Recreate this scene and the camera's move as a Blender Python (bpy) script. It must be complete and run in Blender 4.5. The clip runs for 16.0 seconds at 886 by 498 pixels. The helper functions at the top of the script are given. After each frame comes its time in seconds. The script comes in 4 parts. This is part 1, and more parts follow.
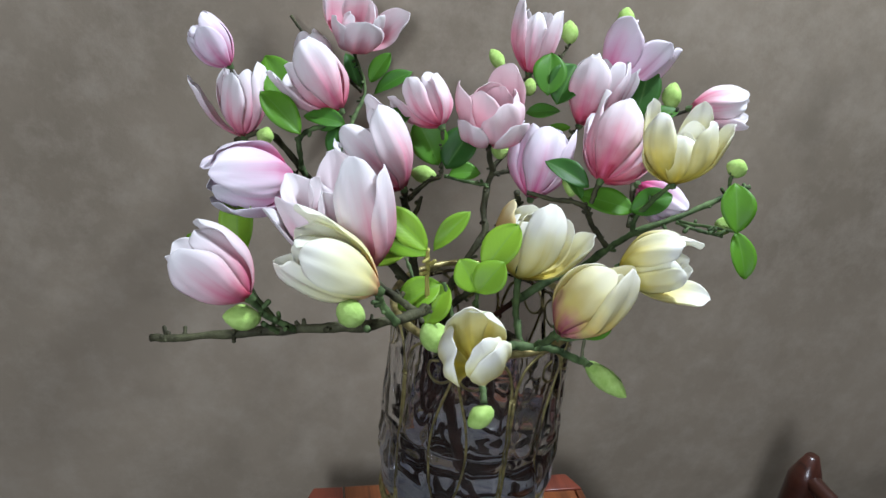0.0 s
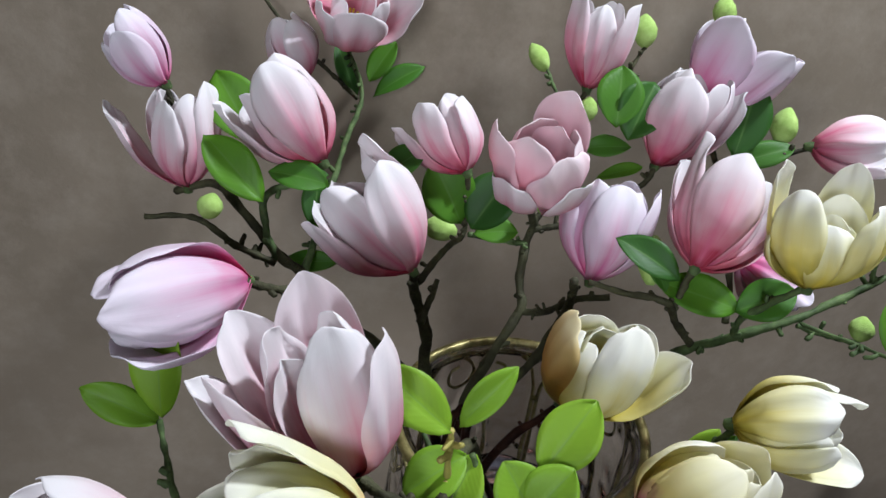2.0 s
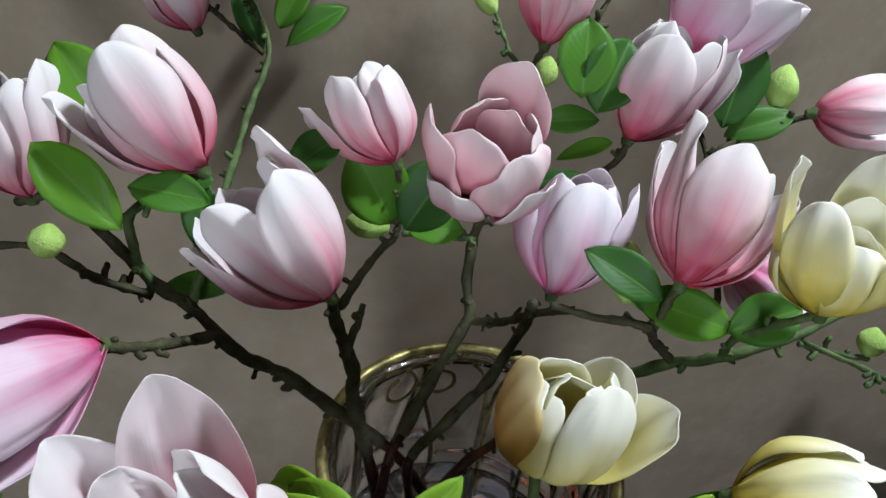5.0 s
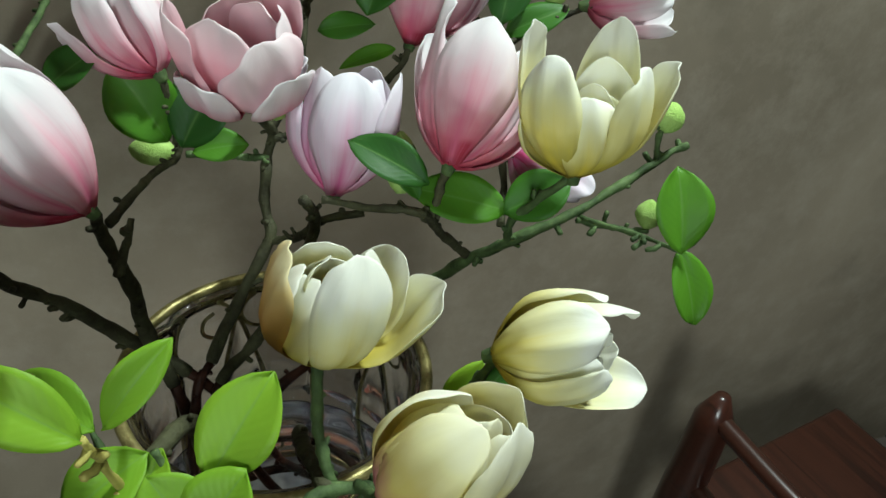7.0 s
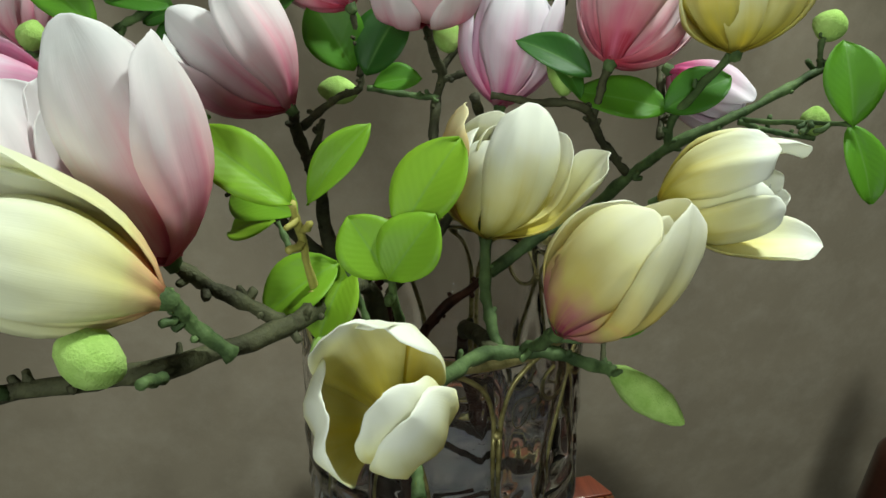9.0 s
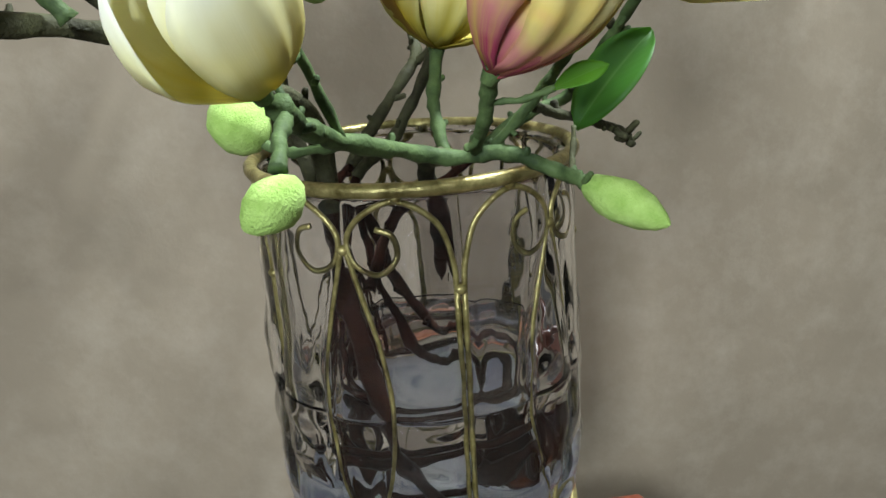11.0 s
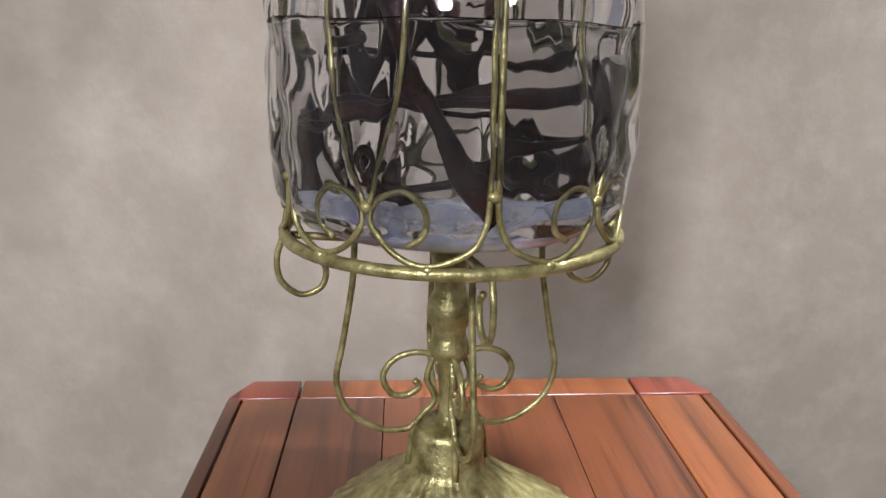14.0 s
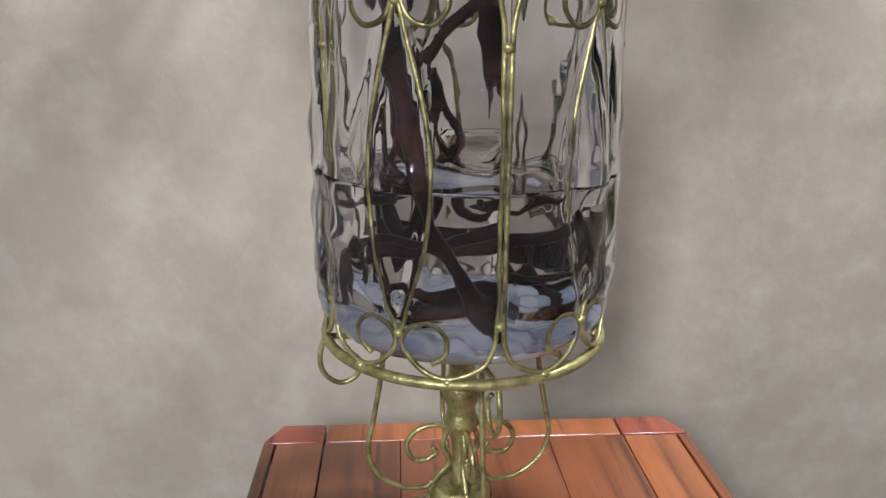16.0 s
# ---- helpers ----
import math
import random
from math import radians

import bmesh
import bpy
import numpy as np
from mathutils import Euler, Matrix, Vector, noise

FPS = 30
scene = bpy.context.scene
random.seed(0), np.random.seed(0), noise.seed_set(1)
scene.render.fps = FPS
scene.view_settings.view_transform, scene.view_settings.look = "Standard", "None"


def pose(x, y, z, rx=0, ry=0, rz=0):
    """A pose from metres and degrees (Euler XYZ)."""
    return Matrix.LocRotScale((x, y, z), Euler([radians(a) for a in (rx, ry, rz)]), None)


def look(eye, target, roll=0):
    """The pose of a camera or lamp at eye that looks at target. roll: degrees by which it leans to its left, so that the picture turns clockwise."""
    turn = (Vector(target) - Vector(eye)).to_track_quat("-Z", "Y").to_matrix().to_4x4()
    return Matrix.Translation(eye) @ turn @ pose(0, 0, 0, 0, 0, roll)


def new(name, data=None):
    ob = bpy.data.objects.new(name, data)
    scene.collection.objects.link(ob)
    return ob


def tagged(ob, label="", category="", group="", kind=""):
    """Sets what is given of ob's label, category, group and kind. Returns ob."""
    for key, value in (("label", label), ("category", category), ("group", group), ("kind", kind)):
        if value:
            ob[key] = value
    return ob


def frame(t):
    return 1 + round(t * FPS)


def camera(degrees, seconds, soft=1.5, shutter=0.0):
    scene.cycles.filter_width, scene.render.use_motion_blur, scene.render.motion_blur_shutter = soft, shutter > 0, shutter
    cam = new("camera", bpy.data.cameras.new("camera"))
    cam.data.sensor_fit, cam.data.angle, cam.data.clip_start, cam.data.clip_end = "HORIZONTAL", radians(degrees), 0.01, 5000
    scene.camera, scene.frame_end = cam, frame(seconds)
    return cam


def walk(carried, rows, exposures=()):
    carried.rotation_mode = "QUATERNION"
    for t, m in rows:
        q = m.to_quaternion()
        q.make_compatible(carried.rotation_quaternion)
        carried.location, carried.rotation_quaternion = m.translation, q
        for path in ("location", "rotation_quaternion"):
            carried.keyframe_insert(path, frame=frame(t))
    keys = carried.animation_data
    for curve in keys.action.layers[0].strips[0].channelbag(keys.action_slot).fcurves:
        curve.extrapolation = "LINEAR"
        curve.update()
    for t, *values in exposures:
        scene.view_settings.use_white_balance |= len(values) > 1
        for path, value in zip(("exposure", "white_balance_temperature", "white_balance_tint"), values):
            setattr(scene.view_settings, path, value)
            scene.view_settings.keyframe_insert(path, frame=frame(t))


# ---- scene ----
cam = camera(61.1, 16.0)

PATH = [
    (0, (-0.299, -0.655, 0.972), (0.334, 1.04, 0.121), 5.6),
    (0.5, (-0.273, -0.557, 0.977), (0.347, 1.123, 0.086), 6.0),
    (1, (-0.255, -0.474, 0.98), (0.372, 1.184, 0.054), 6.8),
    (1.5, (-0.244, -0.425, 0.978), (0.376, 1.209, 0.005), 6.7),
    (2, (-0.234, -0.392, 0.99), (0.382, 1.212, -0.035), 7.0),
    (2.5, (-0.226, -0.343, 0.986), (0.387, 1.218, -0.104), 8.3),
    (3, (-0.239, -0.293, 0.971), (0.333, 1.229, -0.192), 10.2),
    (5.5, (-0.144, -0.269, 0.989), (0.61, 1.129, -0.227), 7.5),
    (6, (-0.112, -0.303, 0.984), (0.705, 1.082, -0.205), 7.1),
    (6.5, (-0.098, -0.326, 0.976), (0.782, 1.024, -0.209), 7.4),
    (7, (-0.104, -0.341, 0.947), (0.771, 0.997, -0.254), 6.8),
    (7.5, (-0.117, -0.349, 0.93), (0.645, 1.087, -0.235), 3.6),
    (8, (-0.142, -0.363, 0.906), (0.53, 1.159, -0.203), 1.6),
    (8.5, (-0.159, -0.396, 0.879), (0.476, 1.19, -0.161), 1.1),
    (11, (-0.097, -0.456, 0.667), (0.358, 1.379, 0.017), -3.6),
    (11.5, (-0.094, -0.466, 0.628), (0.339, 1.387, 0.012), -2.5),
    (12, (-0.099, -0.471, 0.59), (0.332, 1.382, -0.026), -1.2),
    (12.5, (-0.089, -0.461, 0.559), (0.349, 1.398, -0.034), -0.2),
    (13, (-0.086, -0.451, 0.505), (0.345, 1.418, -0.061), 0.8),
    (13.5, (-0.086, -0.439, 0.465), (0.314, 1.44, -0.09), 1.2),
    (14, (-0.09, -0.431, 0.428), (0.284, 1.458, -0.113), 0.8),
    (14.5, (-0.094, -0.439, 0.422), (0.27, 1.453, -0.113), 0.7),
    (15, (-0.104, -0.457, 0.448), (0.265, 1.436, -0.083), 0.9),
    (15.5, (-0.109, -0.48, 0.49), (0.275, 1.405, -0.057), 0.7),
    (16, (-0.117, -0.497, 0.529), (0.269, 1.38, -0.046), 0.4),
]
walk(cam, [(t, look(eye, target, roll)) for t, eye, target, roll in PATH],
     exposures=[(0, 0.08, 5850, 9), (1.5, -0.16, 6050, 12), (3, -0.28, 6100, 9), (5.5, -0.26, 6150, 4), (7, -0.26, 6350, -8), (8.5, -0.28, 6800, -10), (11, 0.88, 6250, 2), (12.5, 1.42, 5850, 15), (14.5, 1.45, 6000, 16), (16, 1.43, 5850, 13)])

# ---- light ----
world = bpy.data.worlds.new("world")
scene.world = world
world.use_nodes = True
_bg = world.node_tree.nodes["Background"]
_sky = world.node_tree.nodes.new("ShaderNodeTexSky")
_sky.sky_type, _sky.sun_disc = "NISHITA", False
_sky.sun_elevation, _sky.sun_rotation = radians(35), radians(110)
world.node_tree.links.new(_sky.outputs[0], _bg.inputs[0])
_bg.inputs[1].default_value = 0.1

TURN = radians(-8.0)
ROOM = Matrix.Rotation(TURN, 4, "Z")


def room(x, y, z):
    """A place in the room's own axes, which lie along the table and the back wall."""
    return ROOM @ Vector((x, y, z))


def area_lamp(name, at, to, w, h, watts, colour):
    lamp = bpy.data.lights.new(name, "AREA")
    lamp.shape, lamp.size, lamp.size_y, lamp.energy, lamp.color = "RECTANGLE", w, h, watts, colour
    ob = new(name, lamp)
    ob.matrix_world = look(at, to)
    return ob


# Stands for an unseen ceiling lamp, inferred from the hard shadows.
area_lamp("overhead_light", room(0.74, 0.12, 2.06), room(0.02, 0.0, 0.6), 0.13, 0.13, 46, (0.92, 0.95, 1.0))
# Unseen window, inferred from streaks in the glass; also fills the flowers' fronts.
area_lamp("front_window_light", room(-0.75, -1.98, 1.45), room(0.0, 0.0, 0.5), 0.34, 0.76, 32, (0.92, 0.94, 1.0))


# ---- materials ----
def mat(name):
    m = bpy.data.materials.new(name)
    m.use_nodes = True
    nt = m.node_tree
    return m, nt, nt.nodes["Principled BSDF"], nt.nodes["Material Output"]


def node(nt, kind, **values):
    n = nt.nodes.new(kind)
    for key, value in values.items():
        n.inputs[key].default_value = value
    return n


def ramp(nt, source, stops):
    n = nt.nodes.new("ShaderNodeValToRGB")
    while len(n.color_ramp.elements) < len(stops):
        n.color_ramp.elements.new(0.5)
    for e, (at, c) in zip(n.color_ramp.elements, stops):
        e.position, e.color = at, (*c, 1) if len(c) == 3 else c
    nt.links.new(source, n.inputs[0])
    return n


def calc(nt, op, a, b=None, clamp=False):
    n = nt.nodes.new("ShaderNodeMath")
    n.operation, n.use_clamp = op, clamp
    for k, v in enumerate((a, b)):
        if v is None:
            continue
        if isinstance(v, (int, float)):
            n.inputs[k].default_value = v
        else:
            nt.links.new(v, n.inputs[k])
    return n.outputs[0]


def mix(nt, fac, a, b, mode="MIX"):
    n = nt.nodes.new("ShaderNodeMix")
    n.data_type, n.blend_type = "RGBA", mode
    for k, v in ((0, fac), (6, a), (7, b)):
        if isinstance(v, (int, float)):
            n.inputs[k].default_value = v
        elif isinstance(v, tuple):
            n.inputs[k].default_value = (*v, 1)
        else:
            nt.links.new(v, n.inputs[k])
    return n.outputs[2]


def noise_of(nt, scale, detail=4, rough=0.6, coords=None, stretch=None):
    n = node(nt, "ShaderNodeTexNoise", Scale=scale, Detail=detail, Roughness=rough)
    tc = nt.nodes.new("ShaderNodeTexCoord")
    src = tc.outputs["Object"] if coords is None else coords
    if stretch:
        mp = nt.nodes.new("ShaderNodeMapping")
        mp.inputs["Scale"].default_value = stretch
        nt.links.new(src, mp.inputs[0])
        src = mp.outputs[0]
    nt.links.new(src, n.inputs["Vector"])
    return n.outputs["Fac"]


def bump(nt, bsdf, height, strength, distance):
    b = node(nt, "ShaderNodeBump", Strength=strength, Distance=distance)
    nt.links.new(height, b.inputs["Height"])
    nt.links.new(b.outputs[0], bsdf.inputs["Normal"])


def petal_material(name, stops, streak, streak_amount, glow=0.35):
    m, nt, p, out = mat(name)
    uv = nt.nodes.new("ShaderNodeUVMap")
    sep = nt.nodes.new("ShaderNodeSeparateXYZ")
    nt.links.new(uv.outputs[0], sep.inputs[0])
    along, across = sep.outputs[0], sep.outputs[1]
    wob = noise_of(nt, 38, 2)
    info = nt.nodes.new("ShaderNodeObjectInfo")
    shift = calc(nt, "MULTIPLY", calc(nt, "SUBTRACT", info.outputs["Random"], 0.5), 0.22)
    pos = calc(nt, "ADD", calc(nt, "ADD", along, shift), calc(nt, "MULTIPLY", calc(nt, "SUBTRACT", wob, 0.5), 0.45), True)
    base = ramp(nt, pos, [(at, tuple(0.94 * v for v in c)) for at, c in stops]).outputs[0]
    # veins that fan out from the foot of the petal
    mid = calc(nt, "ABSOLUTE", calc(nt, "SUBTRACT", across, 0.5))
    fade = calc(nt, "POWER", calc(nt, "SUBTRACT", 1.0, calc(nt, "MULTIPLY", along, 1.12), True), 1.3)
    rib = calc(nt, "POWER", calc(nt, "SUBTRACT", 1.0, calc(nt, "MULTIPLY", mid, 3.4), True), 2.0)
    vein = noise_of(nt, 1.0, 2, 0.5, uv.outputs[0], (1.6, 9, 1))
    hair = noise_of(nt, 1.0, 2, 0.5, uv.outputs[0], (1.6, 60, 1))
    lines = calc(nt, "ADD", calc(nt, "MULTIPLY", calc(nt, "SUBTRACT", vein, 0.5, True), 1.7), calc(nt, "MULTIPLY", calc(nt, "SUBTRACT", hair, 0.52, True), 0.8))
    fac = calc(nt, "MULTIPLY", calc(nt, "ADD", calc(nt, "MULTIPLY", rib, 0.8), lines), calc(nt, "MULTIPLY", fade, streak_amount), True)
    colour = mix(nt, fac, base, tuple(0.94 * v for v in streak))
    nt.links.new(colour, p.inputs["Base Color"])
    p.inputs["Roughness"].default_value = 0.65
    p.inputs["Specular IOR Level"].default_value = 0.22
    bump(nt, p, calc(nt, "ADD", calc(nt, "ADD", vein, calc(nt, "MULTIPLY", hair, 0.45)), calc(nt, "MULTIPLY", noise_of(nt, 70, 3), 0.8)), 0.16, 0.0010)
    tr = nt.nodes.new("ShaderNodeBsdfTranslucent")
    nt.links.new(mix(nt, 0.35, colour, colour, "MULTIPLY"), tr.inputs[0])
    ms = node(nt, "ShaderNodeMixShader", Fac=glow)
    nt.links.new(p.outputs[0], ms.inputs[1])
    nt.links.new(tr.outputs[0], ms.inputs[2])
    nt.links.new(ms.outputs[0], out.inputs[0])
    return m


PINK = petal_material("pink_petal", [(0.0, (0.56, 0.05, 0.10)), (0.10, (0.76, 0.22, 0.30)), (0.30, (0.84, 0.52, 0.58)), (0.60, (0.87, 0.77, 0.79)), (1.0, (0.88, 0.86, 0.86))], (0.76, 0.18, 0.31), 1.5)
ROSE = petal_material("rose_petal", [(0.0, (0.66, 0.14, 0.20)), (0.2, (0.82, 0.42, 0.48)), (0.6, (0.85, 0.62, 0.66)), (1.0, (0.88, 0.78, 0.79))], (0.78, 0.26, 0.36), 0.7)
LILAC = petal_material("lilac_petal", [(0.0, (0.78, 0.10, 0.28)), (0.14, (0.83, 0.40, 0.58)), (0.40, (0.85, 0.69, 0.80)), (1.0, (0.88, 0.85, 0.89))], (0.76, 0.18, 0.42), 1.5)
CREAM = petal_material("cream_petal", [(0.0, (0.36, 0.26, 0.03)), (0.14, (0.60, 0.52, 0.10)), (0.38, (0.86, 0.80, 0.36)), (0.66, (0.91, 0.90, 0.64)), (0.90, (0.94, 0.94, 0.86))], (0.76, 0.64, 0.10), 1.3)
CREAM_PINK = petal_material("cream_petal_with_pink_foot", [(0.0, (0.44, 0.06, 0.14)), (0.18, (0.64, 0.26, 0.26)), (0.36, (0.78, 0.66, 0.24)), (0.68, (0.90, 0.86, 0.50)), (1.0, (0.93, 0.92, 0.80))], (0.72, 0.60, 0.12), 1.1)
# Browner cream ramp, used for one loose petal.
BROWN_CREAM = petal_material("brown_cream_petal", [(0.0, (0.36, 0.22, 0.05)), (0.35, (0.60, 0.38, 0.10)), (0.7, (0.82, 0.66, 0.30)), (1.0, (0.90, 0.85, 0.58))], (0.46, 0.24, 0.05), 0.6)
LEMON = petal_material("lemon_petal", [(0.0, (0.74, 0.20, 0.14)), (0.14, (0.84, 0.54, 0.28)), (0.30, (0.87, 0.83, 0.42)), (0.65, (0.88, 0.88, 0.64)), (1.0, (0.90, 0.90, 0.80))], (0.84, 0.76, 0.24), 0.6)


def leaf_material(name, stops, shade=0.5):
    m, nt, p, out = mat(name)
    uv = nt.nodes.new("ShaderNodeUVMap")
    sep = nt.nodes.new("ShaderNodeSeparateXYZ")
    nt.links.new(uv.outputs[0], sep.inputs[0])
    info = nt.nodes.new("ShaderNodeObjectInfo")
    c = ramp(nt, info.outputs["Random"], stops).outputs[0]
    c = mix(nt, calc(nt, "MULTIPLY", noise_of(nt, 60, 4), shade), c, (0.05, 0.13, 0.03))
    mid = calc(nt, "ABSOLUTE", calc(nt, "SUBTRACT", sep.outputs[1], 0.5))
    rib = calc(nt, "SUBTRACT", 1.0, calc(nt, "MULTIPLY", mid, 28), True)
    herring = calc(nt, "SINE", calc(nt, "MULTIPLY", calc(nt, "SUBTRACT", sep.outputs[0], calc(nt, "MULTIPLY", mid, 0.7)), 62))
    c = mix(nt, calc(nt, "MULTIPLY", rib, 0.5), c, (0.20, 0.36, 0.09))
    nt.links.new(c, p.inputs["Base Color"])
    p.inputs["Roughness"].default_value = 0.5
    p.inputs["Specular IOR Level"].default_value = 0.3
    bump(nt, p, calc(nt, "ADD", herring, calc(nt, "MULTIPLY", rib, -3.0)), 0.07, 0.0004)
    tr = nt.nodes.new("ShaderNodeBsdfTranslucent")
    nt.links.new(mix(nt, 0.6, c, (0.36, 0.62, 0.02)), tr.inputs[0])
    ms = node(nt, "ShaderNodeMixShader", Fac=0.42)
    nt.links.new(p.outputs[0], ms.inputs[1])
    nt.links.new(tr.outputs[0], ms.inputs[2])
    nt.links.new(ms.outputs[0], out.inputs[0])
    return m


LEAF = leaf_material("leaf_green", [(0.0, (0.030, 0.11, 0.018)), (0.5, (0.075, 0.23, 0.018)), (1.0, (0.16, 0.38, 0.02))])
# Yellower leaf green, with light from above partly put into the colour.
LIT_LEAF = leaf_material("lit_leaf_green", [(0.0, (0.20, 0.40, 0.025)), (1.0, (0.36, 0.58, 0.04))], 0.28)


def plain(name, a, b, scale, rough, metal=0.0, relief=0.0, distance=0.001, stretch=None, fine=300, gloss=0.5):
    m, nt, p, _ = mat(name)
    n = noise_of(nt, scale, 5, 0.62, None, stretch)
    c = ramp(nt, n, [(0.32, a), (0.68, b)]).outputs[0]
    nt.links.new(c, p.inputs["Base Color"])
    p.inputs["Roughness"].default_value, p.inputs["Metallic"].default_value = rough, metal
    p.inputs["Specular IOR Level"].default_value = gloss
    if relief:
        bump(nt, p, calc(nt, "ADD", n, noise_of(nt, fine, 3)), relief, distance)
    return m


BARK = plain("bark", (0.020, 0.018, 0.009), (0.076, 0.078, 0.037), 55, 0.75, 0, 0.9, 0.0015, gloss=0.25)
TWIG_GREEN = plain("green_twig", (0.022, 0.040, 0.012), (0.105, 0.160, 0.056), 60, 0.7, 0, 0.7, 0.001, gloss=0.25)
BUD = plain("bud_green", (0.26, 0.42, 0.08), (0.42, 0.60, 0.17), 90, 0.9, 0, 0.8, 0.0012, None, 900)
# Darker, redder bark for the stem pieces inside the vase.
DARK_BARK = plain("dark_bark", (0.008, 0.004, 0.003), (0.056, 0.023, 0.015), 70, 0.35, 0, 0.8, 0.0012, gloss=0.08)
CUT_WOOD = plain("pale_cut_wood", (0.55, 0.47, 0.33), (0.72, 0.64, 0.50), 120, 0.7, 0, 0.3)
YELLOW_TWIG = plain("yellow_green_twig", (0.22, 0.20, 0.04), (0.38, 0.34, 0.08), 80, 0.7, 0, 0.4)
STAMEN = plain("stamen_yellow", (0.75, 0.50, 0.03), (0.8, 0.65, 0.08), 200, 0.7)
BRASS = plain("gold_painted_iron", (0.12, 0.098, 0.026), (0.42, 0.365, 0.150), 90, 0.36, 0.6, 0.7, 0.0010)


def wall_material():
    m, nt, p, _ = mat("grey_plaster")
    big = noise_of(nt, 1.6, 5, 0.6)
    fine = noise_of(nt, 14, 6, 0.7)
    c = ramp(nt, big, [(0.3, (0.205, 0.168, 0.118)), (0.7, (0.352, 0.294, 0.216))]).outputs[0]
    c = mix(nt, calc(nt, "MULTIPLY", calc(nt, "SUBTRACT", fine, 0.45, True), 1.4), c, (0.430, 0.376, 0.296))
    c = mix(nt, calc(nt, "MULTIPLY", calc(nt, "SUBTRACT", noise_of(nt, 5.5, 4, 0.55), 0.55, True), 2.6), c, (0.155, 0.127, 0.089))
    nt.links.new(c, p.inputs["Base Color"])
    p.inputs["Roughness"].default_value = 0.85
    bump(nt, p, calc(nt, "ADD", fine, noise_of(nt, 90, 4)), 0.08, 0.003)
    return m


WALL = wall_material()
FLOOR = plain("dark_floor_tile", (0.07, 0.06, 0.05), (0.12, 0.10, 0.085), 6, 0.5, 0, 0.1)
SIDE = plain("grey_wall_paint", (0.065, 0.060, 0.056), (0.10, 0.094, 0.088), 2.5, 0.8)
CEIL = plain("ceiling_paint", (0.30, 0.29, 0.27), (0.36, 0.35, 0.33), 3, 0.9)


def wood_material(name, dark, light):
    m, nt, p, _ = mat(name)
    tc = nt.nodes.new("ShaderNodeTexCoord")
    info = nt.nodes.new("ShaderNodeObjectInfo")
    rnd = calc(nt, "MULTIPLY", info.outputs["Random"], 7.0)
    com = nt.nodes.new("ShaderNodeCombineXYZ")
    nt.links.new(rnd, com.inputs[0])
    add = nt.nodes.new("ShaderNodeVectorMath")
    nt.links.new(tc.outputs["Object"], add.inputs[0])
    nt.links.new(com.outputs[0], add.inputs[1])
    bands = noise_of(nt, 1.0, 5, 0.65, add.outputs[0], (38, 2.2, 20))
    grain = noise_of(nt, 1.0, 4, 0.7, add.outputs[0], (420, 9, 200))
    c = ramp(nt, bands, [(0.28, dark), (0.52, light), (0.78, tuple(0.62 * a + 0.38 * b for a, b in zip(light, dark)))]).outputs[0]
    c = mix(nt, calc(nt, "MULTIPLY", calc(nt, "SUBTRACT", grain, 0.5, True), 1.6), c, tuple(v * 0.45 for v in dark))
    streak = noise_of(nt, 1.0, 3, 0.6, add.outputs[0], (75, 1.3, 30))
    c = mix(nt, calc(nt, "MULTIPLY", calc(nt, "SUBTRACT", streak, 0.56, True), 6.0, True), c, tuple(v * 0.6 for v in dark))
    tint = ramp(nt, info.outputs["Random"], [(0.0, (0.72, 0.66, 0.62)), (1.0, (1.12, 1.08, 1.0))]).outputs[0]
    c = mix(nt, 1.0, c, tint, "MULTIPLY")
    nt.links.new(c, p.inputs["Base Color"])
    p.inputs["Roughness"].default_value = 0.3
    p.inputs["Coat Weight"].default_value = 0.25
    p.inputs["Coat Roughness"].default_value = 0.15
    bump(nt, p, grain, 0.12, 0.0006)
    return m


WOOD = wood_material("red_brown_wood", (0.034, 0.011, 0.005), (0.118, 0.038, 0.014))
WOOD_LIGHT = wood_material("orange_wood", (0.072, 0.023, 0.008), (0.182, 0.060, 0.020))
WOOD_CHAIR = wood_material("dark_chair_wood", (0.016, 0.006, 0.004), (0.048, 0.015, 0.009))
WOOD_DARK = wood_material("dark_wood", (0.07, 0.016, 0.010), (0.16, 0.040, 0.022))


def glass_material(name, ior, colour, relief):
    m, nt, p, _ = mat(name)
    p.inputs["Base Color"].default_value = (*colour, 1)
    p.inputs["Roughness"].default_value, p.inputs["IOR"].default_value = 0.0, ior
    p.inputs["Transmission Weight"].default_value = 1.0
    if relief:
        bump(nt, p, calc(nt, "ADD", noise_of(nt, 26, 3, 0.5, None, (1, 1, 0.6)), calc(nt, "MULTIPLY", noise_of(nt, 60, 1, 0.5, None, (1, 1, 0.35)), 0.22)), relief, 0.005)
    return m


GLASS = glass_material("hand_blown_glass", 1.50, (0.965, 0.965, 0.985), 0.13)
# Pale lilac patches imitate light focused in the clear glass bottom.
def caustic_material():
    m, nt, p, _ = mat("painted_caustic_glass")
    n = noise_of(nt, 42, 2, 0.5)
    nt.links.new(ramp(nt, n, [(0.34, (0.52, 0.55, 0.68)), (0.58, (0.97, 0.98, 1.0))]).outputs[0], p.inputs["Base Color"])
    p.inputs["Roughness"].default_value, p.inputs["Transmission Weight"].default_value, p.inputs["IOR"].default_value = 0.04, 0.32, 1.5
    bump(nt, p, n, 0.5, 0.003)
    return m


CAUSTIC = caustic_material()
AIR = glass_material("air_in_water", 0.75, (1.0, 1.0, 1.0), 0.0)
WATER = glass_material("still_water", 1.33, (0.97, 0.98, 0.98), 0.0)


